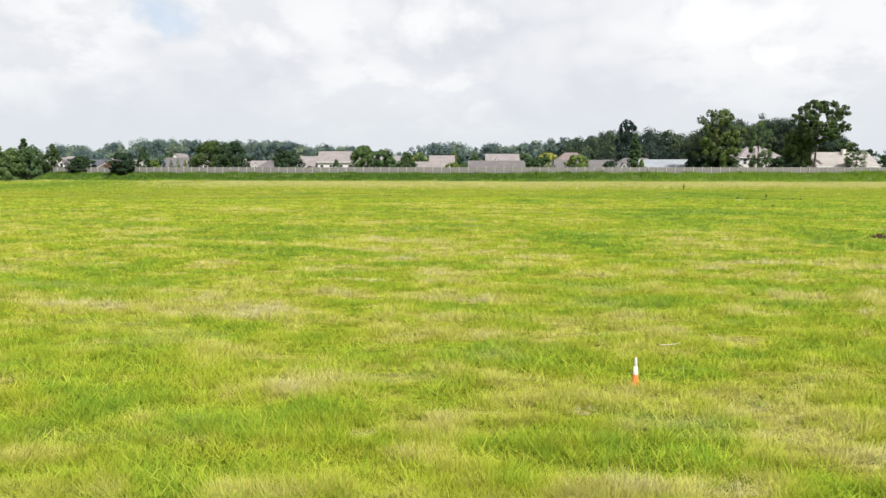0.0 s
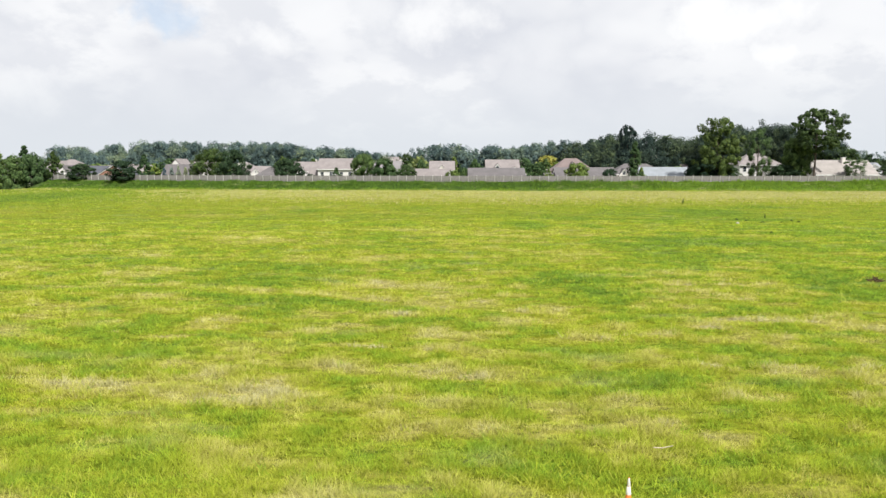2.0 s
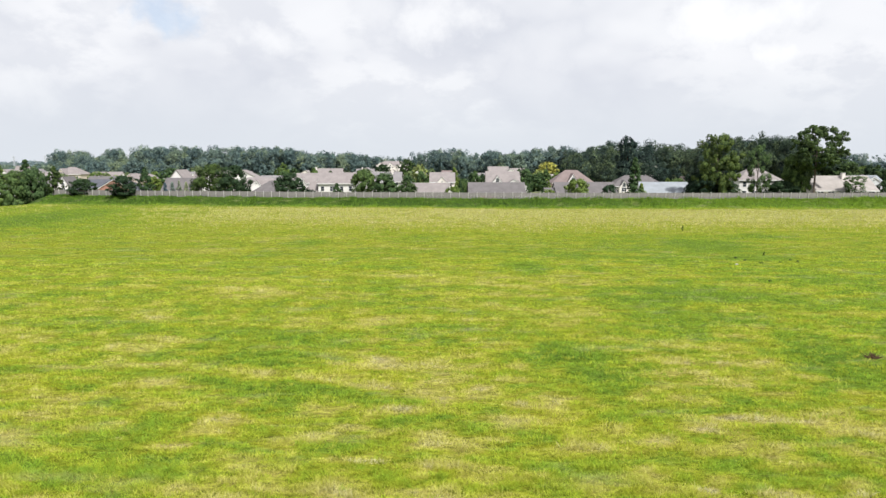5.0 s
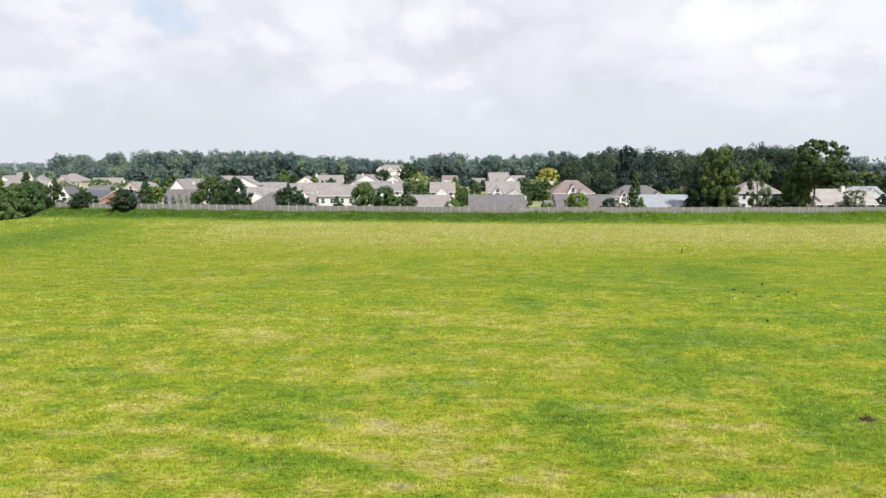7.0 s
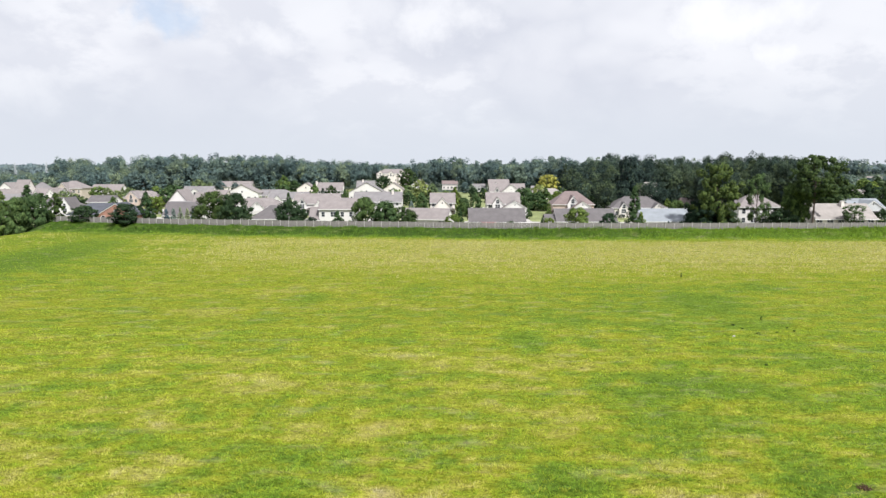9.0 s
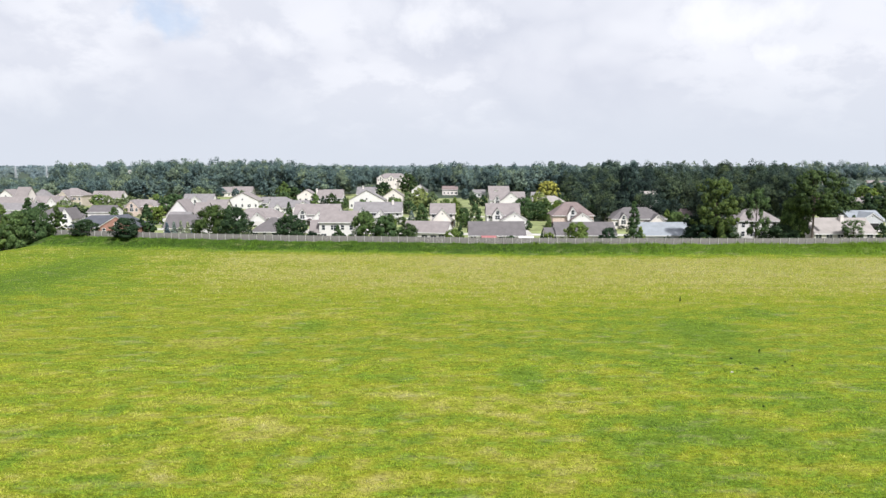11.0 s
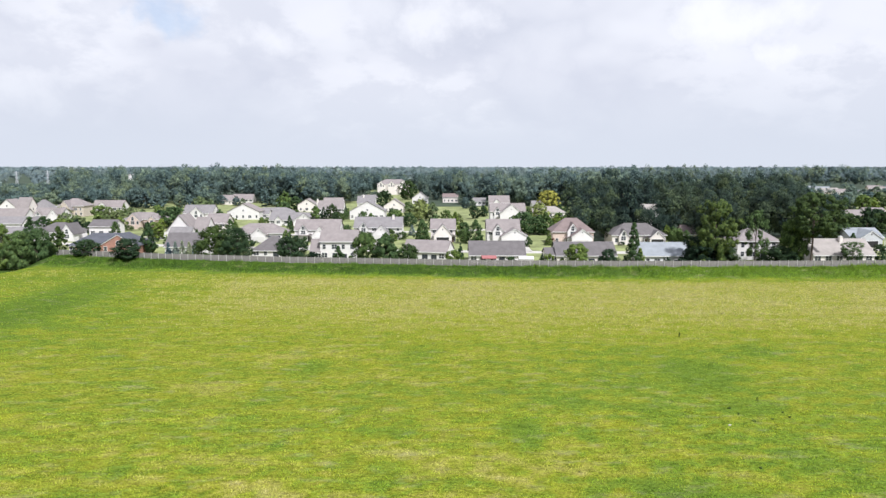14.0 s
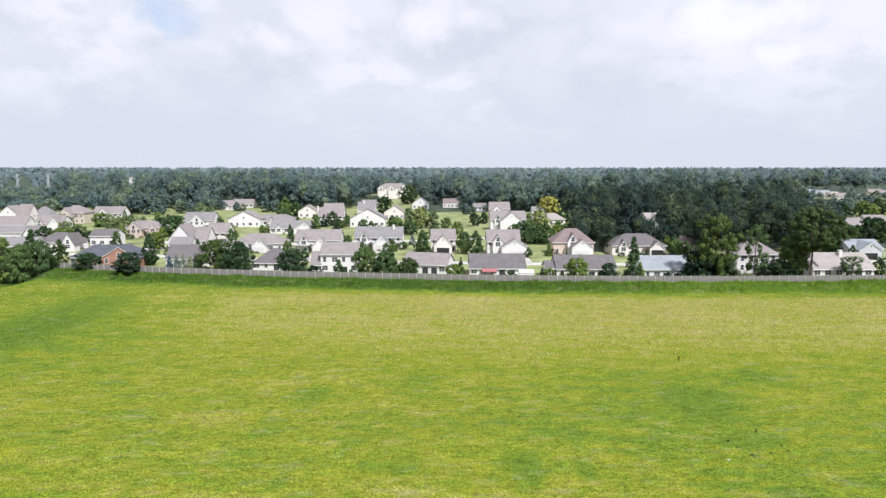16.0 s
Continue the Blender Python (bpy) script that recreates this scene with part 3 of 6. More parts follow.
build_grass("dry_grass", 330000, 6, 60, 0.175, 0.0007, 1.0, M_STEM, "pale straw-coloured seeding grass stems")


def build_bank_growth():
    """Rank weeds on the bank below the fence."""
    n = 90000
    x = rng.uniform(-121, 150, n)
    d = rng.uniform(-12, -0.5, n)
    y = fence_y(x) + d
    h = (0.10 + 0.75 * cloudy(x, y, 0.3, 15, 3) ** 1.5) * rng.uniform(0.5, 1.3, n) * smooth(-8, -4.5, d + rng.normal(0, 1, n)) * (1 + smooth(-2.5, -0.8, d) * (0.4 + 0.8 * smooth(10, 70, x)))
    ok = h > 0.1
    tagged(new("bank_weeds", grass_mesh("bank_weeds", x[ok], y[ok], h[ok], rng.uniform(0.12, 0.3, n)[ok], 1.0, M_BLADE)), "rank dark green weeds on the bank", "weeds", kind="stuff")


build_bank_growth()


def build_leafy_weeds():
    """Broad-leaved weeds and coarse tussocks scattered through the sward."""
    n, per = 12000, 22
    cx, cy = scatter(n, 6.5, 48)
    ok = rng.uniform(0, 1, len(cx)) < 0.12 + 0.7 * smooth(0.42, 0.6, lushness(cx, cy))
    cx, cy = cx[ok], cy[ok]
    size = rng.uniform(0.5, 1.5, len(cx))
    x = np.repeat(cx, per) + rng.normal(0, 0.13, len(cx) * per) * np.repeat(size, per)
    y = np.repeat(cy, per) + rng.normal(0, 0.13, len(cx) * per) * np.repeat(size, per)
    h = rng.uniform(0.09, 0.22, len(x)) * np.repeat(size, per)
    w = rng.uniform(0.014, 0.032, len(x)) * (1 + y * 0.015)
    lush = np.repeat(rng.uniform(0.36, 0.66, len(cx)), per)
    tagged(new("meadow_weeds", grass_mesh("meadow_weeds", x, y, h, w, 1.7, M_BLADE, lush)), "bright broad-leaved weeds and tussocks in the meadow", "weeds", kind="stuff")


build_leafy_weeds()


def build_seed_heads():
    """A belt of tall dry seed heads standing in front of the bank."""
    n = 95000
    x = rng.uniform(-118, 165, n)
    y = fence_y(x) + rng.uniform(-68, -9, n) * rng.uniform(0.5, 1.0, n) - 5
    ok = lushness(x, y) < 0.42 + rng.normal(0, 0.06, n)
    x, y, n = x[ok], y[ok], int(ok.sum())
    h = rng.uniform(0.2, 0.45, n) * (0.5 + cloudy(x, y, 0.08, 33, 3))
    tagged(new("dry_grass", grass_mesh("dry_grass", x, y, h, rng.uniform(0.05, 0.10, n), 1.2, M_STEM, rng.uniform(0.05, 0.34, n))), "tall straw-coloured seed heads before the bank", "grass", kind="stuff")
    # and thinly through the middle of the meadow
    n = 26000
    y = rng.uniform(92, 165, n)
    x = rng.uniform(-1, 1, n) * (y * 0.85 + 8)
    ok = (y < fence_y(x) - 9) & (x > -118)
    x, y = x[ok], y[ok]
    h = rng.uniform(0.22, 0.42, len(x)) * (0.5 + cloudy(x * 0.3, y, 0.3, 37, 3))
    tagged(new("dry_grass", grass_mesh("dry_grass", x, y, h, rng.uniform(0.03, 0.08, len(x)), 0.7, M_STEM, rng.uniform(0.5, 0.8, len(x)))), "pale seeding grass standing thinly in the meadow", "grass", kind="stuff")


build_seed_heads()


# ---------------------------------------------------------------- builders
def part(name, bm, mat, parent, label="", smooth_faces=False):
    me = bpy.data.meshes.new(name)
    bm.to_mesh(me)
    bm.free()
    me.materials.append(mat)
    if smooth_faces:
        me.polygons.foreach_set("use_smooth", np.ones(len(me.polygons), bool))
    ob = new(name, me)
    ob.parent = parent
    return tagged(ob, label)


def add_box(bm, x0, x1, y0, y1, z0, z1, bevel=0.0):
    v = [bm.verts.new(p) for p in ((x0, y0, z0), (x1, y0, z0), (x1, y1, z0), (x0, y1, z0), (x0, y0, z1), (x1, y0, z1), (x1, y1, z1), (x0, y1, z1))]
    fs = [bm.faces.new([v[i] for i in f]) for f in ((3, 2, 1, 0), (4, 5, 6, 7), (0, 1, 5, 4), (1, 2, 6, 5), (2, 3, 7, 6), (3, 0, 4, 7))]
    if bevel:
        bmesh.ops.bevel(bm, geom=list({e for f in fs for e in f.edges}), offset=bevel, segments=1, affect="EDGES")
    return bm


def box(*a, **k):
    return add_box(bmesh.new(), *a, **k)


def add_solid(bm, pts, faces):
    v = [bm.verts.new(p) for p in pts]
    for f in faces:
        bm.faces.new([v[i] for i in f])
    return bm


def thing(name, m, label, category, group="", kind=""):
    ob = new(name)
    ob.matrix_basis = m
    ob.empty_display_size = 0.5
    return tagged(ob, label, category, group, kind)


# ---------------------------------------------------------------- fence
def build_fence():
    """Close-boarded panels between posts, following the bank."""
    holder = thing("fence", pose(0, 0, 0), "long weathered grey board fence on the grassy bank", "fence", kind="structure")
    pts = []
    x = FENCE_KNOTS[0][0]
    while x < 215:
        pts.append((x, float(fence_y(x))))
        slope = float(fence_y(x + 0.5) - fence_y(x - 0.5))
        x += 2.44 / math.hypot(1, slope)
    for k, (x, y) in enumerate(pts):
        z = float(ground_z(x, y))
        ob = part("post", box(-0.07, 0.07, -0.07, 0.07, -0.2, 1.98, bevel=0.02), M_POST, holder) if k == 0 else new("post", first)
        if k == 0:
            first = ob.data
        else:
            ob.parent = holder
        ob.matrix_basis = pose(x, y - 0.1, z, random.uniform(-0.8, 0.8), random.uniform(-0.8, 0.8), 0)
    meshes = []
    for _ in range(5):
        bm = bmesh.new()
        for i in range(16):
            top = 1.80 + random.uniform(-0.03, 0.03)
            add_box(bm, i * 0.1525 - 1.22, i * 0.1525 - 1.22 + 0.142, -0.012 + random.uniform(-.004, .004), 0.012, 0.03, top)
        for z in (0.35, 1.45):
            add_box(bm, -1.22, 1.22, 0.013, 0.06, z, z + 0.09)
        me = bpy.data.meshes.new("fence_panel")
        bm.to_mesh(me); bm.free()
        me.materials.append(M_BOARD)
        meshes.append(me)
    for k in range(len(pts) - 1):
        (x0, y0), (x1, y1) = pts[k], pts[k + 1]
        ob = new("fence_panel", meshes[random.randrange(5)])
        ob.parent = holder
        z0, z1 = float(ground_z(x0, y0)), float(ground_z(x1, y1))
        m = pose((x0 + x1) / 2, (y0 + y1) / 2, (z0 + z1) / 2, 0, 0, math.degrees(math.atan2(y1 - y0, x1 - x0)))
        sh = Matrix.Identity(4); sh[2][0] = (z1 - z0) / 2.44
        ob.matrix_basis = m @ sh


build_fence()


# ---------------------------------------------------------------- houses
def gable_roof(bm, x0, x1, y0, y1, eave, ridge, along, over=0.45, thick=0.22):
    """Two slopes with real thickness; the ridge runs along x or y."""
    if along == "x":
        rise = (ridge - eave) / ((y1 - y0) / 2)
        e = eave - over * rise
        ym = (y0 + y1) / 2
        a, b = x0 - over * .7, x1 + over * .7
        prof = [(y0 - over, e), (ym, ridge), (y1 + over, e), (y1 + over, e + thick), (ym, ridge + thick), (y0 - over, e + thick)]
        pts = [(a, p, q) for p, q in prof] + [(b, p, q) for p, q in prof]
    else:
        rise = (ridge - eave) / ((x1 - x0) / 2)
        e = eave - over * rise
        xm = (x0 + x1) / 2
        a, b = y0 - over * .7, y1 + over * .7
        prof = [(x0 - over, e), (xm, ridge), (x1 + over, e), (x1 + over, e + thick), (xm, ridge + thick), (x0 - over, e + thick)]
        pts = [(p, b, q) for p, q in prof] + [(p, a, q) for p, q in prof]
    faces = [(0, 1, 7, 6), (1, 2, 8, 7), (2, 3, 9, 8), (3, 4, 10, 9), (4, 5, 11, 10), (5, 0, 6, 11), (0, 5, 4, 1), (1, 4, 3, 2), (6, 7, 10, 11), (7, 8, 9, 10)]
    return add_solid(bm, pts, faces)


def hip_roof(bm, x0, x1, y0, y1, eave, ridge, over=0.45, thick=0.2):
    x0, x1, y0, y1 = x0 - over, x1 + over, y0 - over, y1 + over
    ym, run = (y0 + y1) / 2, min((y1 - y0) / 2, (x1 - x0) / 2 - 0.3)
    pts = [(x0, y0, eave), (x1, y0, eave), (x1, y1, eave), (x0, y1, eave),
           (x0, y0, eave + thick), (x1, y0, eave + thick), (x1, y1, eave + thick), (x0, y1, eave + thick), (x0 + run, ym, ridge + thick), (x1 - run, ym, ridge + thick)]
    return add_solid(bm, pts, [(3, 2, 1, 0), (0, 1, 5, 4), (1, 2, 6, 5), (2, 3, 7, 6), (3, 0, 4, 7), (4, 5, 9, 8), (6, 7, 8, 9), (5, 6, 9), (7, 4, 8)])


def body(bm, x0, x1, y0, y1, eave, ridge, along, foot=-0.8):
    """Walls with their gables, as one shell."""
    add_box(bm, x0, x1, y0, y1, foot, eave)
    if along == "x":
        ym = (y0 + y1) / 2
        for xx, s in ((x0, 0.15), (x1 - 0.15, 0.15)):
            pts = [(xx, y0, eave), (xx, y1, eave), (xx, ym, ridge), (xx + s, y0, eave), (xx + s, y1, eave), (xx + s, ym, ridge)]
            add_solid(bm, pts, [(0, 2, 1), (3, 4, 5), (0, 3, 5, 2), (1, 2, 5, 4)])
    elif along == "y":
        xm = (x0 + x1) / 2
        for yy, s in ((y0, 0.15), (y1 - 0.15, 0.15)):
            pts = [(x0, yy, eave), (x1, yy, eave), (xm, yy, ridge), (x0, yy + s, eave), (x1, yy + s, eave), (xm, yy + s, ridge)]
            add_solid(bm, pts, [(0, 1, 2), (3, 5, 4), (0, 2, 5, 3), (1, 4, 5, 2)])
    return bm


def frame_ring(bm, w, h, t, d):
    """A picture-frame ring standing d proud, round an opening of w by h; its foot at z = 0."""
    outer = [(-w / 2 - t, -t), (w / 2 + t, -t), (w / 2 + t, h + t), (-w / 2 - t, h + t)]
    inner = [(-w / 2, 0), (w / 2, 0), (w / 2, h), (-w / 2, h)]
    fo, fi, bo, bi = ([bm.verts.new((x, y, z)) for x, z in loop] for loop, y in ((outer, -d), (inner, -d), (outer, 0.0), (inner, 0.0)))
    for i in range(4):
        k = (i + 1) % 4
        for q in ((fo[i], fo[k], fi[k], fi[i]), (fo[k], fo[i], bo[i], bo[k]), (fi[i], fi[k], bi[k], bi[i]), (bi[i], bi[k], bo[k], bo[i])):
            bm.faces.new(q)
    return bm


def barge(x, w, y, eave, ridge, over=0.35, deep=0.2):
    """Two boards along the rake of a gable."""
    bm = bmesh.new()
    rise = (ridge - eave) / (w / 2)
    for side in (-1, 1):
        a, b = (x + side * (w / 2 + over), eave - over * rise - 0.02), (x, ridge - 0.02)
        pts = [(p, yy, q - k) for yy in (y, y + 0.06) for p, q, k in ((*a, 0), (*b, 0), (*b, deep), (*a, deep))]
        add_solid(bm, pts, [(0, 1, 2, 3), (7, 6, 5, 4), (0, 4, 5, 1), (2, 6, 7, 3), (1, 5, 6, 2), (3, 7, 4, 0)])
    bmesh.ops.recalc_face_normals(bm, faces=bm.faces)
    return bm


WINDOW_MESHES = {}


def window(parent, x, y, z, w, h, turn=0):
    """Frame, cross bar and pane, on the wall plane at y."""
    key = (round(w, 1), round(h, 1))
    if key not in WINDOW_MESHES:
        made = []
        shapes = [("window", frame_ring(bmesh.new(), w, h, 0.1, 0.07), M_TRIM), ("pane", box(-w / 2, w / 2, -0.02, 0.01, 0, h), M_GLASS),
                  ("glazing_bar", box(-w / 2, w / 2, -0.045, -0.021, h / 2 - 0.03, h / 2 + 0.03), M_TRIM)]
        if w > 1.3:
            shapes.append(("mullion", box(-0.04, 0.04, -0.052, -0.021, 0, h), M_TRIM))
        for name, bm, mat in shapes:
            me = bpy.data.meshes.new(name); bm.to_mesh(me); bm.free(); me.materials.append(mat)
            made.append((name, me))
        WINDOW_MESHES[key] = made
    made = WINDOW_MESHES[key]
    ob = new("window", made[0][1]); ob.parent = parent; ob.matrix_basis = pose(x, y, z, 0, 0, turn)
    for name, me in made[1:]:
        new(name, me).parent = ob
    return ob


def arched_window(parent, x, y, z, w, h):
    """A tall window with a half-round head, its frame proud of the siding."""
    def outline(k):
        r = w / 2 + k
        arc = [(math.cos(i * math.pi / 8) * r, h - w / 2 + math.sin(i * math.pi / 8) * r) for i in range(9)]
        return [(-r, -k), (r, -k)] + arc
    bm = bmesh.new()
    bm.faces.new([bm.verts.new((a, -0.02, b)) for a, b in outline(0.0)])
    ob = new("window", bpy.data.meshes.new("window"))
    ring = bmesh.new()
    loops = [[ring.verts.new((a, d, b)) for a, b in outline(k)] for k, d in ((0.12, 0.0), (0.12, -0.07), (0.0, -0.07), (0.0, -0.02))]
    for u, v in zip(loops, loops[1:]):
        for i in range(len(u)):
            ring.faces.new((u[i], u[(i + 1) % len(u)], v[(i + 1) % len(u)], v[i]))
    ring.to_mesh(ob.data); ring.free(); ob.data.materials.append(M_TRIM)
    ob.parent = parent; ob.matrix_basis = pose(x, y, z)
    part("pane", bm, M_GLASS, ob)
    part("glazing_bar", box(-w / 2, w / 2, -0.05, -0.021, h * 0.48, h * 0.48 + 0.07), M_TRIM, ob)
    return ob


def gable_vent(parent, x, y, z):
    """A small louvred vent high in a gable."""
    ob = part("gable_vent", frame_ring(bmesh.new(), 0.45, 0.6, 0.08, 0.05), M_TRIM, parent)
    ob.matrix_basis = pose(x, y, z)
    bm = bmesh.new()
    for i in range(4):
        add_box(bm, -0.225, 0.225, -0.03, 0.005, 0.02 + i * 0.15, 0.12 + i * 0.15)
    part("louvre", bm, M_DARK, ob)
    return ob


def garage_door(parent, x, y, w, shut=True):
    if shut:
        bm = bmesh.new()
        for i in range(4):
            add_box(bm, -w / 2, w / 2, -0.06, 0.01, 0.02 + i * 0.55, 0.55 + i * 0.55, bevel=0.015)
        ob = part("garage_door", bm, M_DOOR, parent, "panelled white garage door")
    else:
        # no opening: a dark slab paints the shade inside
        ob = part("garage_doorway", box(-w / 2, w / 2, -0.03, 0.01, 0.0, 2.2), M_DARK, parent, "dark panel standing in for a shaded garage doorway")
    ob.matrix_basis = pose(x, y, 0)
    part("frame", frame_ring(bmesh.new(), w, 2.22, 0.12, 0.08), M_TRIM, ob)
    return ob


PLOTS = []


def house(x, y, w, d, eave, ridge, wall="white", roof="grey", shape="gable", turn=0, wings=(), chimney=None, windows=True, z=None, label="", rear=False, gable_wall=None, porch=None):
    """A detached house; x, y is the middle of its near wall. shape: gable (ridge across), end (gable towards the meadow) or hip.
    wings: (dx, w, out, eave, ridge, kind) in front of the near wall; kind: plain, garage, open or window."""
    z = float(ground_z(x, y)) if z is None else z
    storeys = 2 if eave > 4.2 else 1
    PLOTS.append((x, y, w, d, rear, wings))
    kind = f"{'two-storey' if storeys == 2 else 'single-storey'} house"
    wall_word = {"pinkbrick": "pale brick", "brick": "red brick", "coolwhite": "white"}.get(wall, wall)
    roof_word = {"mauve": "mauve-grey", "slate": "dark grey"}.get(roof, roof)
    holder = thing("house", pose(x, y, z, 0, 0, turn), label or f"{wall_word} {kind} with {roof_word} shingle {'hipped' if shape == 'hip' else 'gabled'} roof", "house", "houses of the estate")
    along = {"gable": "x", "end": "y", "hip": ""}[shape]
    x0, x1 = -w / 2, w / 2
    part("wall", body(bmesh.new(), x0, x1, 0, d, eave, ridge, along), M_WALL[wall], holder)
    rf = part("roof", hip_roof(bmesh.new(), x0, x1, 0, d, eave, ridge) if shape == "hip" else gable_roof(bmesh.new(), x0, x1, 0, d, eave, ridge, along), M_ROOF[roof], holder)
    if shape == "hip":
        part("fascia", box(x0 - .47, x1 + .47, -0.49, -0.455, eave - .02, eave + .19), M_TRIM, rf)
    elif along == "x":
        e = eave - 0.45 * (ridge - eave) / (d / 2)
        part("fascia", box(x0 - .33, x1 + .33, -0.49, -0.455, e - .02, e + .20), M_TRIM, rf)
    blocked = []
    if not rear and w > 12 and len(wings) == 1 and y < 340 and shape != "end":
        far_side = -1 if wings[0][0] > 0 else 1
        wings = tuple(wings) + ((far_side * w * 0.3, 3.4, 0.7, eave, eave + (ridge - eave) * 0.55, "window"),)
    for dx, ww, out, we, wr, wk in wings:
        wm = M_WALL[gable_wall or wall]
        wing = part("wing", body(bmesh.new(), dx - ww / 2, dx + ww / 2, -out, 1.0, we, wr, "y"), wm, holder)
        back = min(d * 0.5, 5.0)
        part("wing_roof", gable_roof(bmesh.new(), dx - ww / 2, dx + ww / 2, -out, back, we, wr, "y", 0.35), M_ROOF[roof], holder)
        blocked.append((dx - ww / 2 - .6, dx + ww / 2 + .6))
        if wk in ("garage", "open"):
            garage_door(holder, dx, -out, min(ww - 1.0, 4.9), wk == "garage")
            gable_vent(holder, dx, -out, we + (wr - we) * 0.42)
        elif wk == "window":
            window(holder, dx, -out, we - 1.75, 1.7, 1.45)
            if ww > 6:
                for side in (-1, 1):
                    window(holder, dx + side * ww * 0.33, -out, we - 1.75, 1.0, 1.45)
            if wr - we > 1.9:
                arched_window(holder, dx, -out, we + 0.05, 1.2, min(1.7, (wr - we) * 0.62))
        part("barge_board", barge(dx, ww, -out - 0.262, we, wr), M_TRIM, wing)
    if wings and not rear and y < 340:
        ex = max(min((wings[0][0] + (wings[0][1] / 2 + 1.0) * (-1 if wings[0][0] > 0 else 1)), x1 - 1), x0 + 1)
        en = part("front_door", box(-0.5, 0.5, -0.05, 0.01, 0.05, 2.1, bevel=0.01), M_ENTRY, holder, "brown front door")
        en.matrix_basis = pose(ex, 0, 0)
        part("frame", frame_ring(bmesh.new(), 1.0, 2.1, 0.1, 0.07), M_TRIM, en)
        for side in (-1, 1):
            light = part("side_light", box(-0.22, 0.22, -0.03, 0.01, 0.05, 2.1), M_GLASS, en)
            light.matrix_basis = pose(side * 0.86, 0, 0)
        hood = part("door_hood", gable_roof(bmesh.new(), ex - 1.2, ex + 1.2, -1.3, 0.2, 2.45, 3.15, "y", 0.15, 0.12), M_ROOF[roof], holder)
        for side in (-1, 1):
            part("hood_post", box(ex + side * 1.1 - .07, ex + side * 1.1 + .07, -1.25, -1.11, 0, 2.45), M_TRIM, hood)
        blocked.append((ex - 1.3, ex + 1.3))
    if porch:
        px, pw = porch
        pr = part("porch", box(px - pw / 2, px + pw / 2, -1.9, 0, 2.5, 2.68), M_ROOF[roof], holder)
        for i in range(4):
            q = px - pw / 2 + 0.15 + i * (pw - .3) / 3
            part("porch_post", box(q - .07, q + .07, -1.85, -1.71, 0, 2.5), M_TRIM, pr)
    if windows:
        n = max(2, int(w / (2.6 if rear else 3.0)))
        rngw = random.Random(int(abs(x * 7 + y * 3)))
        for s in range(storeys):
            base = 0.95 + s * 2.75
            if base + 1.3 > eave:
                continue
            for i in range(n):
                wx = x0 + (i + 0.5) * w / n + rngw.uniform(-0.25, 0.25)
                if any(a < wx < b for a, b in blocked) and (s == 0 or storeys == 1):
                    continue
                if s == 0 and rear and i in (n // 2, n - 2):
                    dr = part("patio_door", box(-0.95, 0.95, -0.03, 0.01, 0.05, 2.1), M_GLASS, holder, "dark glazed patio door")
                    dr.matrix_basis = pose(wx, 0, 0)
                    part("frame", frame_ring(bmesh.new(), 1.9, 2.1, 0.09, 0.06), M_TRIM, dr)
                else:
                    window(holder, wx, 0, base, rngw.choice((1.0, 1.7)), 1.35)
        if along == "y":
            window(holder, 0, 0, eave + 0.2, 0.9, 0.9)
        if shape == "gable" and storeys == 2:
            for sx, tr in ((x0, -90), (x1, 90)):
                window(holder, sx, d * 0.5, 3.6, 0.9, 1.25, tr)
    if chimney is not None:
        cz = ridge + 0.9
        ch = part("chimney", box(chimney - .45, chimney + .45, d * .35, d * .35 + .9, eave, cz), M_WALL["cream"], holder)
        part("chimney_cap", box(chimney - .52, chimney + .52, d * .35 - .07, d * .35 + .97, cz + .003, cz + .12), M_TRIM, ch)
    return holder


house(-115.9, 215.0, 24.2, 11, 3.0, 6.8, 'brick', 'dark', shape='hip', wings=((6.3, 13.0, 3, 3.5, 7.3, 'window'),), rear=True)
house(-87.0, 211.0, 12.9, 10, 3.5, 7.4, 'white', 'slate', rear=True)
house(-57.2, 208.0, 12.6, 11, 2.3, 6.6, 'white', 'slate', shape='hip', rear=True)
house(-33.9, 203.0, 11.9, 9, 6.2, 9.3, 'white', 'mauve', rear=True)
house(-41.4, 203.0, 3.1, 7, 2.8, 6.4, 'cream', 'mauve')
house(-6.2, 202.0, 14.5, 10, 3.0, 6.0, 'white', 'mauve', rear=True, turn=-14)
house(16.8, 197.0, 17.4, 11, 2.6, 6.3, 'white', 'slate', rear=True)
house(43.7, 193.0, 18.2, 11, 3.1, 6.5, 'cream', 'slate', rear=True)
house(33.1, 194.0, 3.3, 7, 3.1, 4.8, 'cream', 'slate')
house(67.5, 191.0, 14.7, 11, 3.3, 6.6, 'coolwhite', 'blue', rear=True)
house(96.5, 194.0, 12.7, 9, 5.5, 9.0, 'white', 'mauve', shape='hip', rear=True)
house(116.0, 183.0, 17.7, 11, 2.7, 6.6, 'cream', 'pale', rear=True, chimney=1.2)
house(-74.7, 252.6, 20.4, 11, 3.2, 6.7, 'white', 'mauve', shape='hip', wings=((-5.7, 5.0, 2, 3.4, 5.2, 'window'), (1.3, 5.8, 3, 3.1, 5.8, 'garage'),))
house(-50.8, 252.8, 17.9, 10, 4.8, 8.4, 'white', 'mauve', wings=((1.7, 6.5, 3, 2.6, 6.2, 'garage'),), porch=(-6, 8))
house(-27.1, 259.6, 19.6, 11, 5.1, 8.8, 'white', 'grey', wings=((1.5, 6.9, 3, 2.5, 6.2, 'garage'),), chimney=6)
